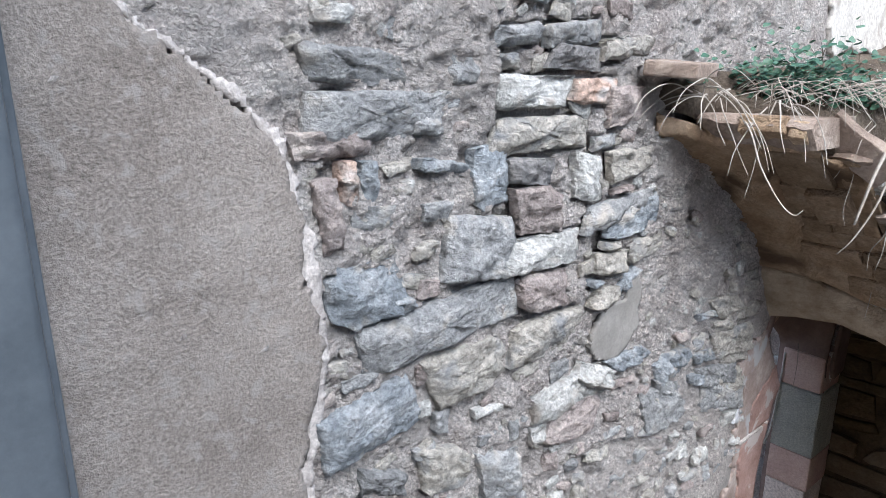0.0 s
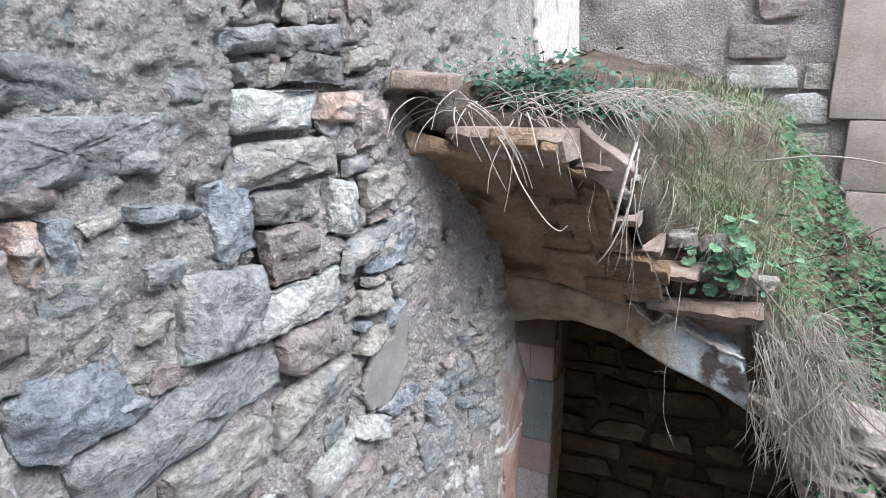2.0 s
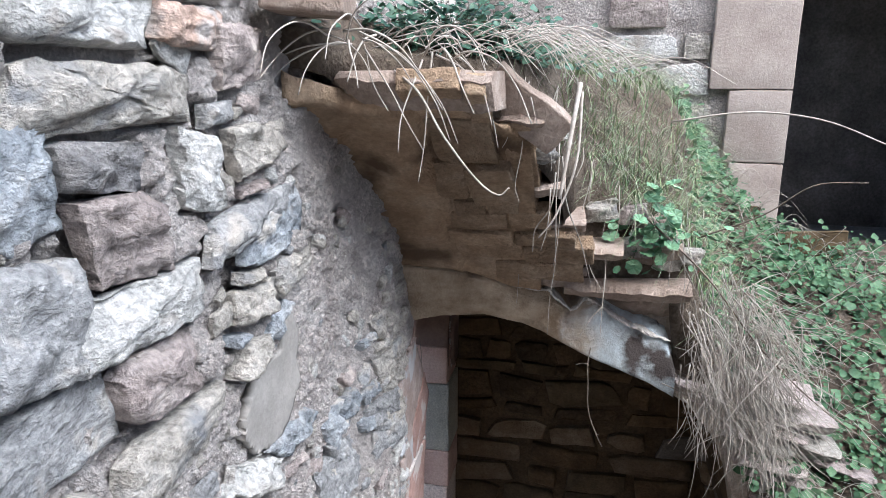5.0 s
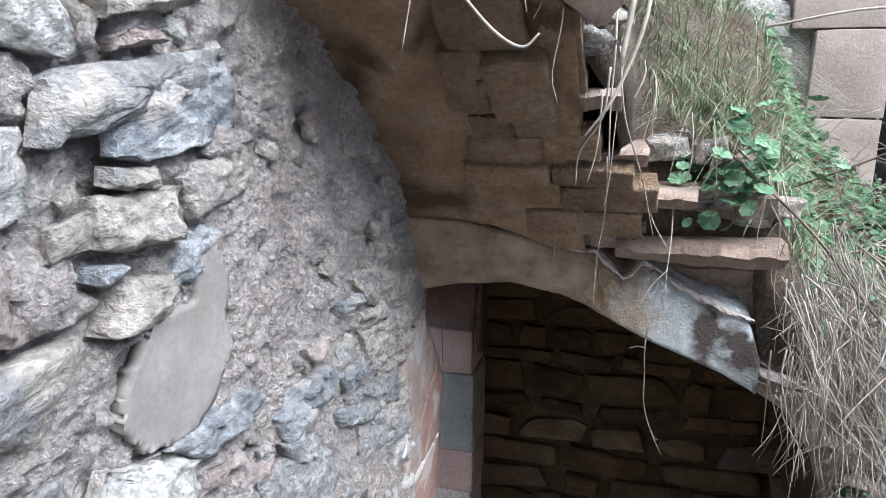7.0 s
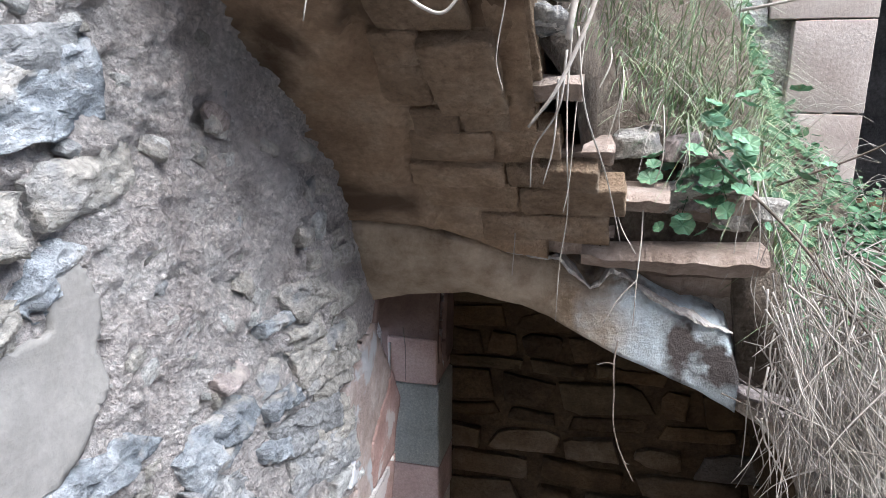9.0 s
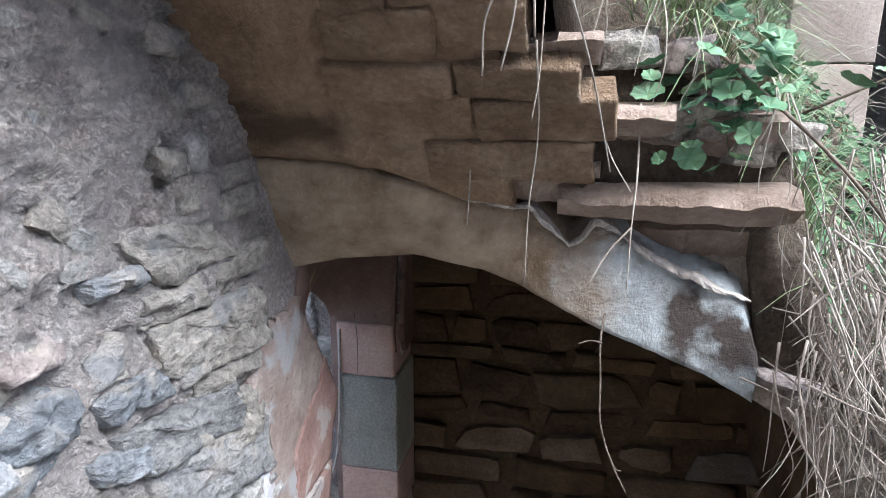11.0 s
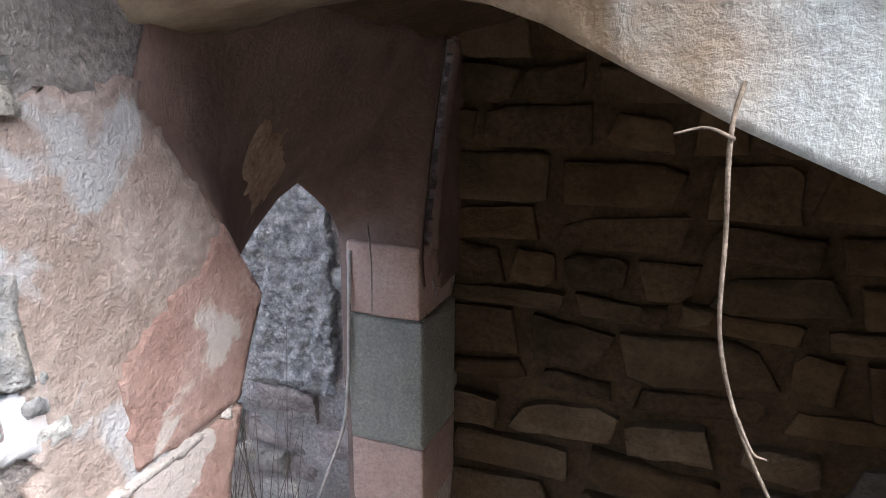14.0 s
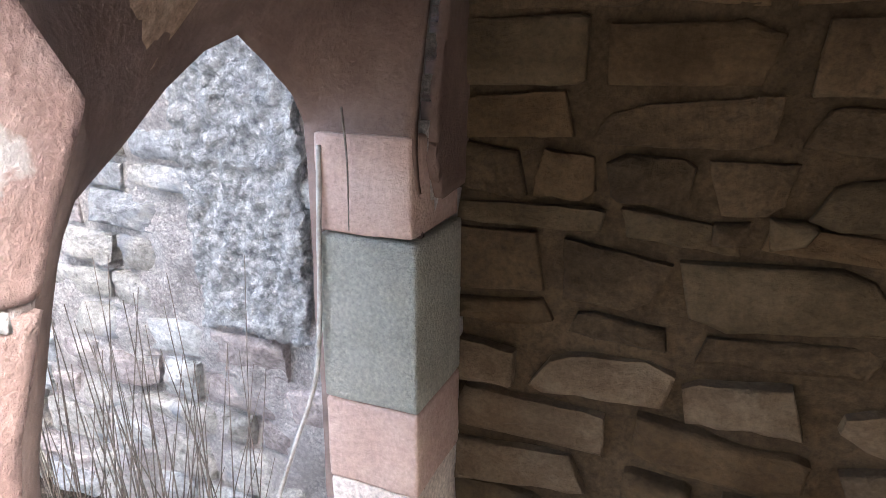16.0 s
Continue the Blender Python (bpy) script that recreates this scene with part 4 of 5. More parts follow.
me.materials.append(SLAB)
cap_stone = tagged(new("cap_stone", me), "flat capping stone on the broken vault", "stone")
cap_stone.matrix_basis = pose(-1.255, 2.07, 3.275, 0, 4, 12)

# limewashed skin of the arch
LIMEWASH = mat("blue_white_limewash", [(0.39, 0.427, 0.445), (0.561, 0.64, 0.683), (0.732, 0.811, 0.85)], 9, 60, 0.9, 0.9, 0.02, stain=((0.12, 0.105, 0.1), 5, 0.54, 0.62), grit=0.25)
# the limewash is worn off towards the west end
nt = LIMEWASH.node_tree
sep = nt.nodes.new("ShaderNodeSeparateXYZ")
tc = nt.nodes.new("ShaderNodeTexCoord")
wear = nt.nodes.new("ShaderNodeTexNoise")
wear.inputs["Scale"].default_value, wear.inputs["Detail"].default_value = 7, 6
nt.links.new(tc.outputs["Object"], sep.inputs[0])
nt.links.new(tc.outputs["Object"], wear.inputs["Vector"])
ma = nt.nodes.new("ShaderNodeMath")
ma.operation = "MULTIPLY_ADD"
ma.inputs[1].default_value = 0.35
nt.links.new(wear.outputs["Fac"], ma.inputs[0])
nt.links.new(sep.outputs["X"], ma.inputs[2])
mr = nt.nodes.new("ShaderNodeMapRange")
mr.inputs["From Min"].default_value, mr.inputs["From Max"].default_value = -0.52, -0.36
nt.links.new(ma.outputs[0], mr.inputs["Value"])
mx = nt.nodes.new("ShaderNodeMix")
mx.data_type = "RGBA"
bs = nt.nodes["Principled BSDF"]
was = bs.inputs["Base Color"].links[0].from_socket
nt.links.new(mr.outputs["Result"], mx.inputs[0])
nt.links.new(was, mx.inputs[7])
old = nt.nodes.new("ShaderNodeTexNoise")
old.inputs["Scale"].default_value, old.inputs["Detail"].default_value, old.inputs["Roughness"].default_value = 6, 9, 0.7
nt.links.new(tc.outputs["Object"], old.inputs["Vector"])
tan_ = nt.nodes.new("ShaderNodeValToRGB")
for q, (at_, c) in zip(tan_.color_ramp.elements, ((0.33, (0.2, 0.145, 0.095, 1)), (0.68, (0.56, 0.47, 0.36, 1)))):
    q.position, q.color = at_, c
nt.links.new(old.outputs["Fac"], tan_.inputs["Fac"])
nt.links.new(tan_.outputs["Color"], mx.inputs[6])
nt.links.new(mx.outputs[2], bs.inputs["Base Color"])
vs, fs = [], []
xs = span(-1.33, -0.26, 0.01)
m = 16
for x in xs:
    zl = arch_z(x) - 0.002
    zh = max(curve(RIDGE_Z, x), zl + 0.02) + 0.008 * fbm(x * 30, 1, 1, 3)
    yl, yh = 3.11 + 0.05 * max(0.0, x + 0.6) / 0.3, curve(RIDGE_Y, x)
    zh -= max(0.0, x + 0.31) * 2.2
    col = []
    for k in range(m):
        t = k / (m - 1)
        z = zl + (zh - zl) * t
        swell = 0.02 * math.sin(math.pi * t) * (1 if x < -0.7 else 0.4)
        col.append((x, yl + (yh - yl) * t - swell + 0.007 * fbm(x * 9, z * 9, 4, 4) + 0.012 * fbm(x * 3, z * 3, 9, 2) + 0.006 * abs(fbm(x * 16, z * 16, 6, 4)), z))
    torn = 0.02 + curve([(-0.9, 0.0), (-0.82, 0.045), (-0.3, 0.055)], x) + 0.012 * fbm(x * 11, 3, 6, 4)
    col += [(x, yh + torn * 0.5, zh + 0.45 * torn), (x, yh + torn * 1.3, zh + 0.8 * torn), (x, 3.32, zh + 0.02), (x, 3.32, zl)]
    vs += col
n = m + 4
for i in range(len(xs) - 1):
    for k in range(n):
        a, b = i * n + k, i * n + (k + 1) % n
        fs.append((a, a + n, b + n, b))
fs.append(tuple(range(n)))
fs.append(tuple(reversed(range((len(xs) - 1) * n, len(xs) * n))))
link("plaster_skin", vs, fs, LIMEWASH, arch_wall, "flaking blue-white limewash")
# torn edge of the plaster along its ridge, pale colour standing for skylight on it
vs, fs = [], []
n = 7
xs = span(-0.9, -0.29, 0.008)
for x in xs:
    thick = 0.002 + 0.008 * max(0.0, min(1.0, (x + 0.9) / 0.12, (-0.28 - x) / 0.12)) * (1 + 0.9 * fbm(x * 17, 4, 2, 4))
    cy, cz = curve(RIDGE_Y, x) + 0.006, curve(RIDGE_Z, x) + 0.012 + 0.010 * fbm(x * 13, 9, 1, 4)
    for k in range(n):
        a = 2 * math.pi * k / n
        vs.append((x, cy + 2.6 * thick * math.cos(a) * (1 + 0.6 * fbm(x * 40, k, 3, 3)), cz + thick * math.sin(a) * (1 + 0.5 * fbm(x * 50, k, 8, 3))))
for i in range(len(xs) - 1):
    for k in range(n):
        a, b = i * n + k, i * n + (k + 1) % n
        fs.append((a, b, b + n, a + n))
fs += [tuple(reversed(range(n))), tuple(range((len(xs) - 1) * n, len(xs) * n))]
link("plaster_edge", vs, fs, WHITEWALL, arch_wall, "torn plaster edge, skylight painted in as pale colour", False)
# flat rubble of the arch's broken haunch, course under course
z = 1.94
for i in range(14):
    h = r3.uniform(0.035, 0.075)
    z -= h + 0.004
    x0 = float(np.interp(-z - h, [-b for _, b in ARCH[4:]], [a for a, _ in ARCH[4:]])) + r3.uniform(0.03, 0.1)
    wide = r3.uniform(0.16, 0.34)
    for x, w in ((x0, wide), (x0 + wide + 0.006, r3.uniform(0.12, 0.3)))[:2 if i < 6 else 1]:
        vv, ff = slab_mesh(w, 0.22, h, 0.012, 80 + i * 2.3 + w)
        ob = link("slab", vv, ff, TONES[r3.choice("TPPT")], arch_wall, "", False)
        ob.matrix_basis = pose(x + w / 2, 3.13 + r3.uniform(-0.025, 0.04), z, 0, r3.uniform(4, 16), r3.uniform(-10, 6))

# ---- painted door post at the start ----
POST = mat("blue_grey_paint", [(0.07, 0.082, 0.095), (0.095, 0.112, 0.13), (0.13, 0.15, 0.17)], 3, 50, 0.45, 0.15, 0.004, grit=0.1)
door_post = tagged(new("door_post"), "blue-grey painted metal door post against the wall", "post")
door_post.matrix_basis = pose(-1.26, 0.13, 1.7)
block("post", (-0.10, 0.05, -0.09, 0.035, 0.0, 2.6), POST, door_post, 1, 0.02, 0.001)
block("flange", (-0.13, -0.06, 0.036, 0.06, 0.0, 2.6), POST, door_post, 2, 0.006, 0.001, "thin rusty flange")


# ---- plants ----
def tube(points, r0, r1, sides=5, steps=6):
    """A tapered tube through the points, smoothed. Returns verts, faces."""
    P = [Vector(p) for p in points]
    P = [P[0] * 2 - P[1]] + P + [P[-1] * 2 - P[-2]]
    path = []
    for i in range(1, len(P) - 2):
        for k in range(steps):
            t = k / steps
            a, b, c, d = P[i - 1], P[i], P[i + 1], P[i + 2]
            path.append(0.5 * ((2 * b) + (c - a) * t + (2 * a - 5 * b + 4 * c - d) * t * t + (3 * b - a - 3 * c + d) * t ** 3))
    path.append(P[-2])
    vs, fs = [], []
    n = len(path)
    for i, p in enumerate(path):
        d = (path[min(i + 1, n - 1)] - path[max(i - 1, 0)]).normalized()
        u = d.cross(Vector((0.3, 0.9, 0.2))).normalized()
        w = d.cross(u)
        r = r0 + (r1 - r0) * i / (n - 1)
        vs += [p + (u * math.cos(a) + w * math.sin(a)) * r for a in (2 * math.pi * k / sides for k in range(sides))]
    for i in range(n - 1):
        for k in range(sides):
            a, b = i * sides + k, i * sides + (k + 1) % sides
            fs.append((a, b, b + sides, a + sides))
    fs.append(tuple(reversed(range(sides))))
    fs.append(tuple(range((n - 1) * sides, n * sides)))
    return vs, fs


class Heap:
    """Gathers many small meshes into one."""
    def __init__(self):
        self.v, self.f = [], []

    def add(self, vf):
        o = len(self.v)
        self.v += vf[0]
        self.f += [tuple(k + o for k in q) for q in vf[1]]


ROOT = mat("pale_root", [(0.27, 0.24, 0.205), (0.40, 0.37, 0.33), (0.52, 0.49, 0.45)], 20, 90, 0.9, 0.5, 0.003, grit=0.25)
ROOT_BROWN = mat("brown_root", [(0.11, 0.09, 0.072), (0.18, 0.15, 0.125), (0.26, 0.225, 0.195)], 30, 120, 0.9, 0.8, 0.004, grit=0.4)
BARK = mat("dark_twig", [(0.10, 0.08, 0.065), (0.17, 0.14, 0.115), (0.25, 0.21, 0.18)], 20, 90, 0.9, 0.5, 0.003)
STRAW = mat("dry_stalk", [(0.17, 0.15, 0.128), (0.3, 0.275, 0.24), (0.47, 0.445, 0.4)], 9, 50, 0.85, 0.2, 0.002, grit=0.3)


def leafy(name, cols, rough=0.6):
    m_ = mat(name, cols, 12, 60, rough, 0.2, 0.002, grit=0.25)
    b = m_.node_tree.nodes["Principled BSDF"]
    b.inputs["Subsurface Weight"].default_value = 0.15
    b.inputs["Subsurface Scale"].default_value = 0.01
    return m_


GRASS = leafy("grass", [(0.12, 0.18, 0.09), (0.24, 0.31, 0.175), (0.42, 0.45, 0.32)])
LEAF = leafy("fresh_leaf", [(0.03, 0.07, 0.035), (0.06, 0.13, 0.065), (0.13, 0.21, 0.115)])
PLANT_LEAF = leafy("round_leaf", [(0.08, 0.17, 0.095), (0.14, 0.27, 0.16), (0.24, 0.38, 0.25)])
IVY = leafy("ivy_leaf", [(0.035, 0.085, 0.06), (0.06, 0.13, 0.09), (0.12, 0.2, 0.14)], 0.45)


def root(points, r0=0.004, r1=0.0015, name="root", material=ROOT, label="thin pale root hanging from the broken vault", category="root"):
    vs, fs = tube(points, r0, r1)
    ob = tagged(link(name, vs, fs, material), label, category, "roots and stems")
    return ob


long_root = root([(-0.588, 3.13, 2.09), (-0.598, 3.06, 2.04), (-0.593, 3.05, 1.95), (-0.588, 3.04, 1.86), (-0.563, 3.03, 1.78), (-0.527, 3.01, 1.715)], 0.0026, 0.0018, "root", ROOT_BROWN, "long thin brown root hanging into the opening")
for pts in ([(-0.595, 3.055, 2.035), (-0.618, 3.04, 2.045), (-0.643, 3.03, 2.04)], [(-0.566, 3.03, 1.79), (-0.552, 3.01, 1.77), (-0.54, 3.01, 1.765)]):
    vv, ff = tube(pts, 0.002, 0.001)
    link("branch", vv, ff, ROOT_BROWN, long_root)
r4 = random.Random(5)
# roots over the broken front edge of the vault
for cx, cy, cz, n in ((-1.19, 2.13, 3.2, 15), (-1.0, 2.24, 3.17, 8)):
    for i in range(n):
        p = Vector((cx + r4.uniform(-0.05, 0.05), cy + r4.uniform(-0.04, 0.06), cz + r4.uniform(-0.02, 0.03)))
        d = Vector((r4.gauss(0.35, 0.5), -0.6, r4.gauss(0.15, 0.35))).normalized()
        pts = [p]
        step = r4.uniform(0.04, 0.1)
        for k in range(4):
            d = (d + Vector((r4.gauss(0, 0.15), r4.gauss(0.06, 0.1), -0.42))).normalized()
            p = p + d * step
            pts.append(p)
        root(pts, r4.uniform(0.0018, 0.004), 0.0011)
root([(-1.10, 2.2, 3.13), (-1.02, 2.12, 3.08), (-0.95, 2.06, 2.99), (-0.87, 2.03, 2.90), (-0.82, 2.02, 2.868), (-0.795, 2.02, 2.885)], 0.0035, 0.0018)
root([(-0.66, 2.25, 3.10), (-0.672, 2.17, 3.0), (-0.692, 2.126, 2.845)], 0.0065, 0.004)
root([(-0.655, 2.27, 3.08), (-0.66, 2.2, 2.92), (-0.70, 2.17, 2.80), (-0.74, 2.17, 2.74)], 0.004, 0.002)
# roots before the slabs
for i in range(12):
    x = r4.uniform(-0.84, -0.26)
    y = curve(EDGE, x) - 0.04
    z = curve(FRONT, x) + 0.06
    drop = r4.uniform(0.1, 0.4)
    dx = r4.gauss(0, 0.07)
    root([(x, y + 0.08, z + 0.05), (x, y - 0.02, z), (x + dx * 0.4, y - 0.04, z - drop * 0.45), (x + dx * 0.6 + r4.uniform(-0.02, 0.02), y - 0.03, z - drop * 0.8), (x + dx, y - 0.03, z - drop)], r4.uniform(0.0014, 0.0026), 0.0009)
# longer roots before the broken edge
root([(-0.870, 3.000, 2.527), (-0.866, 2.980, 2.448), (-0.866, 2.970, 2.377), (-0.869, 2.960, 2.296)], 0.0024, 0.0012)
root([(-0.557, 3.000, 2.532), (-0.557, 2.940, 2.414), (-0.561, 2.930, 2.320), (-0.562, 2.930, 2.198)], 0.0024, 0.001)
root([(-0.561, 2.930, 2.316), (-0.600, 2.930, 2.266), (-0.633, 2.920, 2.202)], 0.002, 0.0016)
root([(-0.626, 2.950, 2.500), (-0.604, 2.930, 2.442), (-0.568, 2.920, 2.384)], 0.002, 0.001)
root([(-0.722, 2.600, 3.004), (-0.717, 2.550, 2.883), (-0.720, 2.550, 2.764), (-0.717, 2.580, 2.635)], 0.0028, 0.0015)
root([(-0.725, 2.560, 2.844), (-0.735, 2.560, 2.743), (-0.782, 2.600, 2.663), (-0.789, 2.620, 2.586)], 0.0026, 0.0012)
root([(-0.739, 2.580, 2.794), (-0.745, 2.600, 2.675), (-0.764, 2.620, 2.593)], 0.0024, 0.0012)
root([(-0.710, 2.600, 2.886), (-0.691, 2.620, 2.740), (-0.645, 2.750, 2.590), (-0.607, 2.850, 2.428)], 0.0024, 0.0012)
root([(-0.729, 2.750, 2.636), (-0.729, 2.850, 2.491), (-0.745, 2.900, 2.350), (-0.750, 2.920, 2.196)], 0.0018, 0.001)
# bramble arching before the dark doorway, and the stems at the doorway below
root([(-0.35, 3.2, 2.95), (-0.1, 3.15, 2.99), (0.12, 3.1, 2.97), (0.3, 3.05, 2.9), (0.45, 3.0, 2.83)], 0.004, 0.002, "bramble", ROOT, "long bare bramble stem arching over the bank", "bramble")
root([(-0.2, 3.3, 2.5), (0.0, 3.2, 2.62), (0.14, 3.15, 2.74), (0.3, 3.12, 2.76)], 0.0035, 0.0015, "bramble", BARK, "dark bramble stem arching over the bank", "bramble")
root([(-0.42, 3.05, 2.62), (-0.2, 3.0, 2.42), (-0.02, 2.95, 2.2), (0.2, 2.92, 2.0), (0.45, 2.9, 1.85)], 0.004, 0.002, "bramble", BARK, "dark bramble stem trailing down the bank", "bramble")
root([(-1.63, 4.19, 1.53), (-1.632, 4.175, 1.32), (-1.64, 4.17, 1.1), (-1.66, 4.16, 0.92), (-1.73, 4.15, 0.72), (-1.80, 4.13, 0.5)], 0.007, 0.006, "stem", ROOT, "pale dry stem leaning in the doorway", "stem")
root([(-1.56, 4.18, 1.62), (-1.545, 4.17, 1.5), (-1.55, 4.175, 1.34)], 0.003, 0.0015, "stem", BARK, "thin dark stem on the door jamb", "stem")

# dead stalks hanging over the haunch of the arch
heap = Heap()
for i in range(520):
    x = r4.gauss(-0.06, 0.1)
    y = 3.0 + r4.uniform(-0.1, 0.1)
    z = curve([(-0.4, 2.4), (-0.1, 2.36), (0.2, 2.1), (0.4, 1.9)], x) + r4.uniform(-0.42, 0.1)
    L_ = r4.uniform(0.12, 0.42)
    a = r4.gauss(-1.15, 0.4) if r4.random() < 0.65 else r4.gauss(-1.4, 0.9)
    p = Vector((x, y, z))
    d = Vector((math.cos(a), r4.uniform(-0.35, 0.1), math.sin(a)))
    pts = [p]
    bend = r4.gauss(0, 0.12)
    for k in range(4):
        d = (d + Vector((bend + r4.gauss(0, 0.12), r4.gauss(0, 0.14), r4.gauss(-0.05, 0.22)))).normalized()
        p = p + d * (L_ / 4)
        pts.append(p)
    if p.x < -0.26:
        continue
    heap.add(tube(pts, r4.uniform(0.0011, 0.0025), 0.0006, 4, 3))
tagged(link("dead_stalks", heap.v, heap.f, STRAW), "tangle of dead grey stalks hanging over the arch", "dry grass", kind="stuff")

# pale bare stems matted before the arch's east end
heap = Heap()
for i in range(190):
    x = r4.uniform(-0.27, 0.06)
    y = r4.uniform(2.9, 3.02)
    p = Vector((x, y, curve([(-0.3, 2.36), (0.1, 2.2)], x) - r4.uniform(0.0, 0.36)))
    a = r4.gauss(-1.35, 0.45)
    d = Vector((math.cos(a), r4.uniform(-0.3, 0.0), math.sin(a)))
    step = r4.uniform(0.12, 0.34) / 4
    pts = [p]
    for k in range(4):
        d = (d + Vector((r4.gauss(0, 0.2), r4.gauss(0, 0.12), r4.gauss(-0.03, 0.2)))).normalized()
        p = p + d * step
        pts.append(p)
    if min(q.x for q in pts) < -0.3:
        continue
    heap.add(tube(pts, r4.uniform(0.0014, 0.0032), 0.0008, 5, 3))
tagged(link("dead_stems", heap.v, heap.f, ROOT), "mat of pale bare stems hanging beside the arch", "dry stems", kind="stuff")

# grass on the bank
def blade(p, d, L_, w, droop):
    s = Vector((-d.y, d.x, 0)) * w
    pts = []
    for k in range(5):
        t = k / 4
        c = p + d * (L_ * t * (0.25 + 0.75 * t * droop)) + Vector((0, 0, L_ * (t - droop * t * t * 0.9)))
        pts += [c - s * (1 - t * 0.9), c + s * (1 - t * 0.9)]
    return pts, [(2 * k, 2 * k + 1, 2 * k + 3, 2 * k + 2) for k in range(4)]


for name, material, n, xr, lens, label in (("grass", GRASS, 1500, (-0.74, -0.12), (0.1, 0.28), "long green grass hanging over the bank"), ("bank_grass", GRASS, 1300, (-0.95, 0.1), (0.08, 0.22), "shorter green grass on top of the bank"), ("dry_grass", STRAW, 750, (-1.15, 0.2), (0.1, 0.3), "dry straw-coloured grass on the bank")):
    heap = Heap()
    for _ in range(n):
        x = r4.uniform(*xr)
        e = curve(EDGE, x)
        y = min(4.8, e + 0.03 + (r4.uniform(0.1, 2.2) if name == "bank_grass" else abs(r4.gauss(0, 0.28)) if r4.random() < 0.5 else r4.uniform(0, 1.7)))
        z = bank_z(x, y)
        a = r4.gauss(-0.9, 1.3)
        d = Vector((math.cos(a), math.sin(a), 0))
        heap.add(blade(Vector((x, y, z - 0.01)), d, r4.uniform(*lens), r4.uniform(0.0014, 0.0032), r4.uniform(0.3, 1.5)))
    tagged(link(name, heap.v, heap.f, material), label, "grass", kind="stuff")


def leaf(size, lobes, cup, seed):
    """A rounded lobed leaf in its own frame, tip along +y, stalk at the origin."""
    r = random.Random(seed)
    n = 18
    vs = [(0, size * 0.45, -cup * size)]
    for i in range(n):
        a = 2 * math.pi * i / n
        q = size * 0.5 * (1 + 0.42 / lobes * math.cos(lobes * a) + 0.05 * r.uniform(-1, 1)) * (1 - 0.12 * (1 + math.cos(a)) * 0.5)
        vs.append((q * math.sin(a), size * 0.45 - q * math.cos(a), cup * size * 0.25 * math.sin(lobes * a)))
    return vs, [(0, 1 + i, 1 + (i + 1) % n) for i in range(n)]


def strewn(vf, m):
    return [m @ Vector(v) for v in vf[0]], vf[1]


def leaf_turn(r, p, s=1.0, tip=0.0):
    """A leaf at p, facing up and outwards, hanging by its tip."""
    return Matrix.Translation(p) @ Matrix.Rotation(r.uniform(-1.2, 1.2) + math.pi + tip, 4, "Z") @ Matrix.Rotation(r.uniform(-1.0, 0.1), 4, "X") @ Matrix.Rotation(r.uniform(-0.5, 0.5), 4, "Y") @ Matrix.Scale(s, 4)


# dark leaves on top of the vault
shapes = [leaf(0.03, 3, 0.12, k) for k in range(4)]
heap = Heap()
for _ in range(1700):
    x = r4.gauss(-1.0, 0.17)
    y = curve(EDGE, x) + 0.06 + abs(r4.gauss(0, 0.12))
    z = 3.17 + abs(r4.gauss(0, 0.075)) - 0.25 * max(0, x + 0.85)
    heap.add(strewn(r4.choice(shapes), leaf_turn(r4, (x, y, z), r4.uniform(0.5, 1.0))))
tagged(link("ivy", heap.v, heap.f, IVY), "dark blue-green leaves carpeting the vault top", "ivy", kind="stuff")
# thin pale stems through it
heap = Heap()
for _ in range(130):
    x = r4.uniform(-1.25, -0.5)
    y = curve(EDGE, x) + r4.uniform(-0.05, 0.3)
    z = 3.16 - 0.2 * max(0, x + 0.8) + r4.uniform(0, 0.06)
    a = r4.gauss(0, 0.7)
    L_ = r4.uniform(0.1, 0.35)
    heap.add(tube([(x, y, z), (x + L_ * 0.5 * math.cos(a), y + L_ * 0.3 * math.sin(a), z + 0.03), (x + L_ * math.cos(a), y + L_ * 0.7 * math.sin(a) - 0.04, z - r4.uniform(0, 0.09))], 0.0022, 0.001, 3, 4))
tagged(link("dry_stems", heap.v, heap.f, ROOT), "pale dry stems matted on the vault top", "dry stems", kind="stuff")

# round-leaved plant over the slabs
big = []
for k in range(3):
    vv, ff = leaf(0.05, 7, 0.15, 30 + k)
    me = bpy.data.meshes.new("leaf")
    me.from_pydata(vv, [], ff)
    me.materials.append(PLANT_LEAF)
    big.append(me)
plant = tagged(new("plant"), "round-leaved green plant growing from the broken vault", "plant")
plant.matrix_basis = pose(-0.40, 3.16, 2.56)
for i in range(70):
    p = Vector((r4.gauss(0, 0.085), -0.08 + r4.uniform(-0.07, 0.05), r4.gauss(0.02, 0.085)))
    ob = piece("leaf", r4.choice(big), None, leaf_turn(r4, p, r4.uniform(0.5, 1.35)), plant)
    if i % 4 == 0:
        vv, ff = tube([(0, 0.05, 0.0), p * 0.5 + Vector((0, 0.02, 0.03)), p], 0.0014, 0.001, 3, 4)
        link("stem", vv, ff, LEAF, plant)

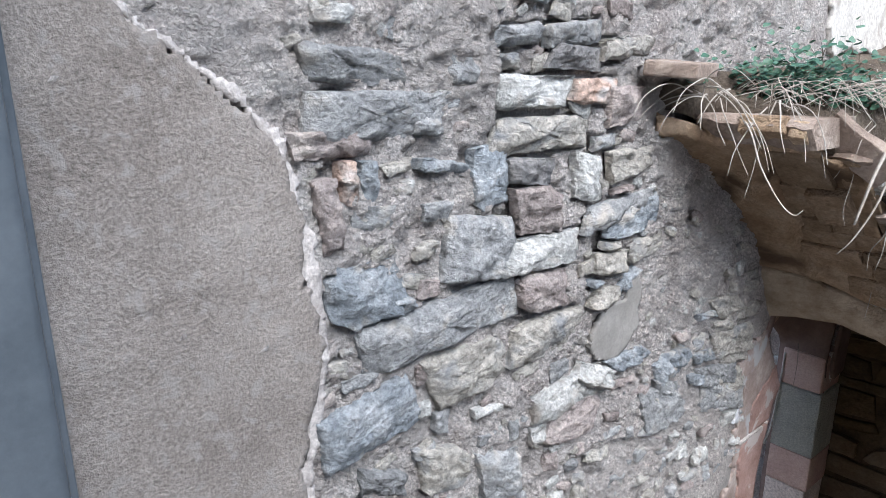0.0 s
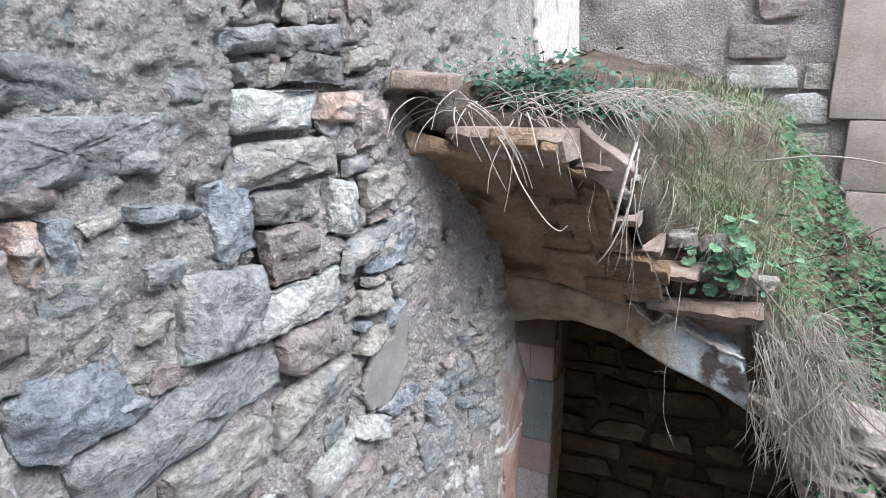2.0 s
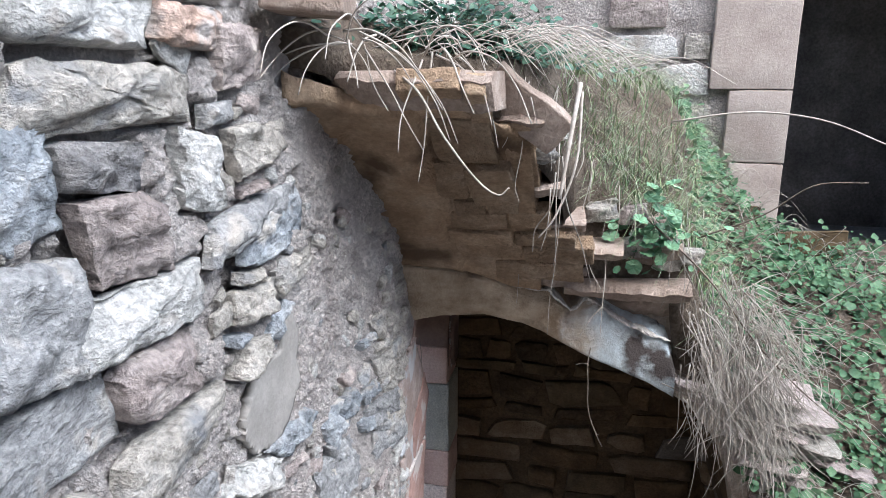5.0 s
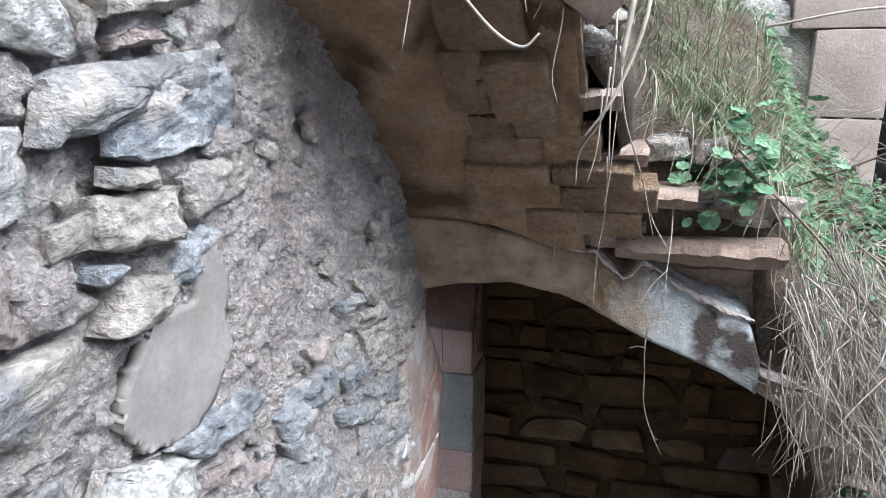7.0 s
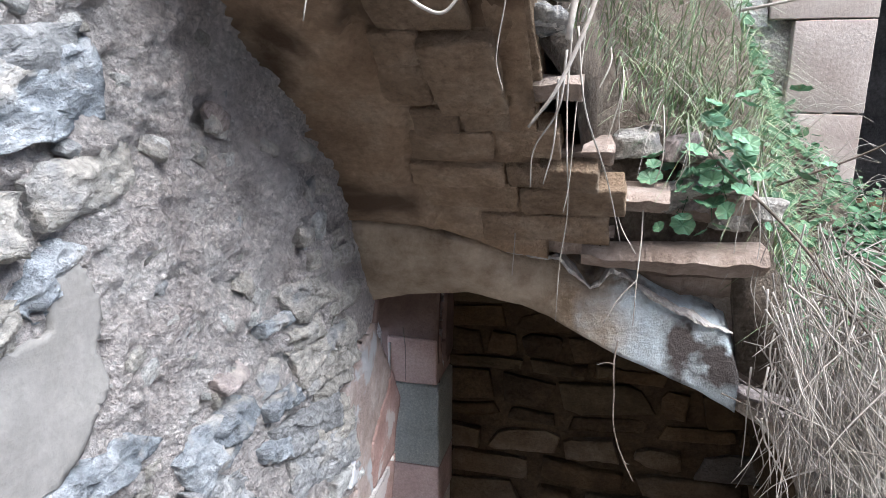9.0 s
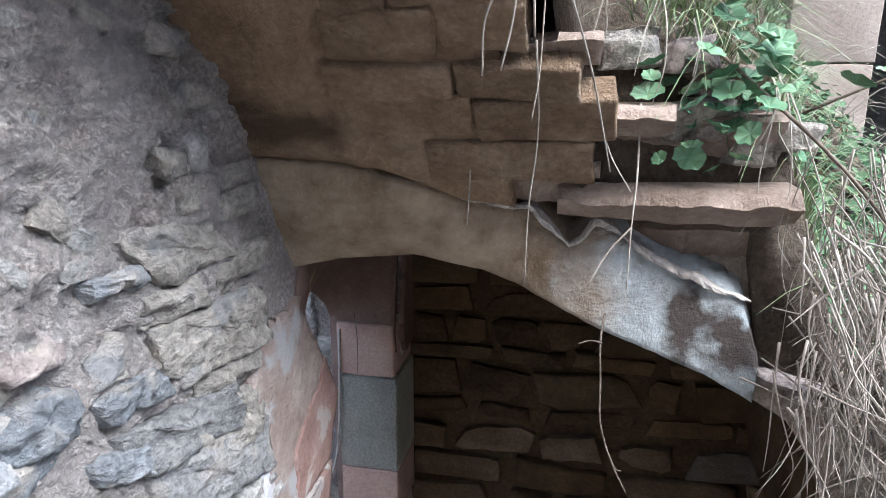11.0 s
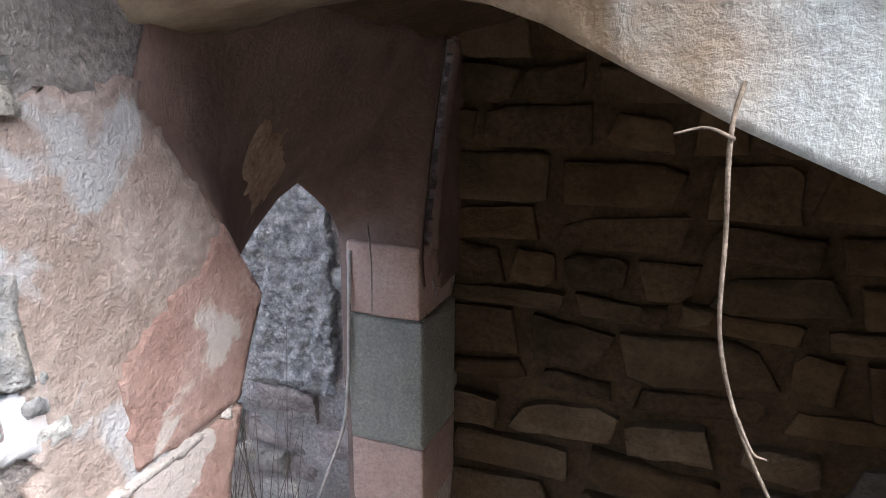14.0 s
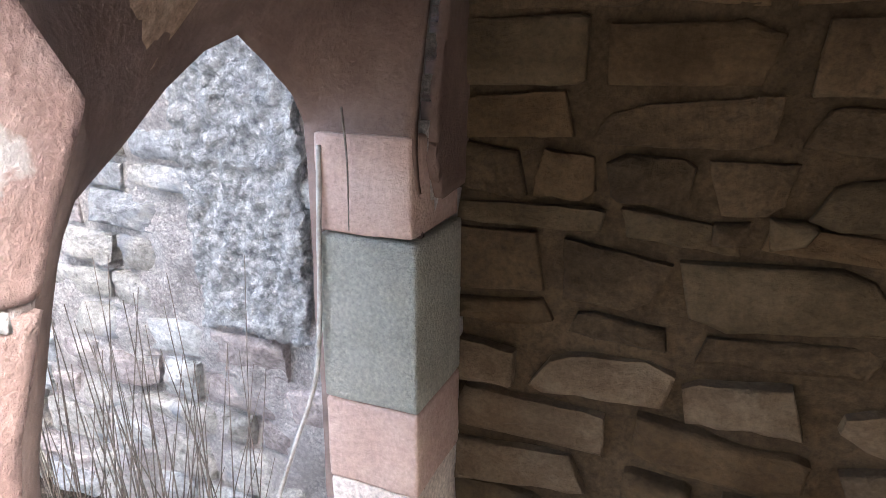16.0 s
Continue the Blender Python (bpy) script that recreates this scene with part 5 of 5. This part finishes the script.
# leafy cover of the bank
shapes = [leaf(0.05, k, 0.1, 60 + k) for k in (3, 5, 3, 4)]
heap = Heap()
for _ in range(8200):
    x = r4.gauss(0.3, 0.42)
    if x < -0.22:
        continue
    y = r4.uniform(2.75, 4.85)
    if x < 0 and y < curve(EDGE, x) + 0.1:
        continue
    base = bank_z(x, y) if y > curve(EDGE, x) else bank_z(x, curve(EDGE, x)) - 0.35 * (curve(EDGE, x) - y)
    if x < 0.12 and y < 3.1:
        continue
    heap.add(strewn(r4.choice(shapes), leaf_turn(r4, (x, y, base - 0.01 + abs(r4.gauss(0, 0.06)) + 0.03 * fbm(x * 4, y * 4, 2, 3)), r4.uniform(0.25, 0.5) if r4.random() < 0.6 else r4.uniform(0.5, 1.0))))
tagged(link("ground_cover", heap.v, heap.f, LEAF), "dense fresh green leaves covering the bank", "plants", kind="stuff")

# dry stems lying through the leaves
heap = Heap()
for _ in range(170):
    x, y = abs(r4.gauss(0, 0.4)) + 0.05, r4.uniform(2.9, 4.6)
    z = bank_z(x, max(y, curve(EDGE, x))) + 0.05
    L_ = r4.uniform(0.1, 0.4)
    a = r4.uniform(0, 6.28)
    heap.add(tube([(x, y, z), (x + 0.5 * L_ * math.cos(a), y + 0.3 * L_ * math.sin(a), z + r4.uniform(0.02, 0.14)), (x + L_ * math.cos(a), y + 0.6 * L_ * math.sin(a), z + r4.uniform(-0.08, 0.1))], 0.002, 0.0008, 3, 4))
tagged(link("dry_stems", heap.v, heap.f, STRAW), "dry stems lying through the green leaves", "dry stems", kind="stuff")

# twigs outside the doorway
heap = Heap()
for _ in range(120):
    x = r4.uniform(-2.75, -1.85)
    y = r4.uniform(3.75, 4.25)
    L_ = r4.uniform(0.5, 1.25)
    dx, dy = r4.uniform(-0.25, 0.25), r4.uniform(-0.1, 0.1)
    heap.add(tube([(x, y, 0.0), (x + dx * 0.4, y + dy * 0.4, L_ * 0.5), (x + dx, y + dy, L_)], 0.0035, 0.0012, 4, 5))
tagged(link("shrub_twigs", heap.v, heap.f, BARK), "thin dark bare shrub twigs outside the doorway", "shrub", kind="stuff")
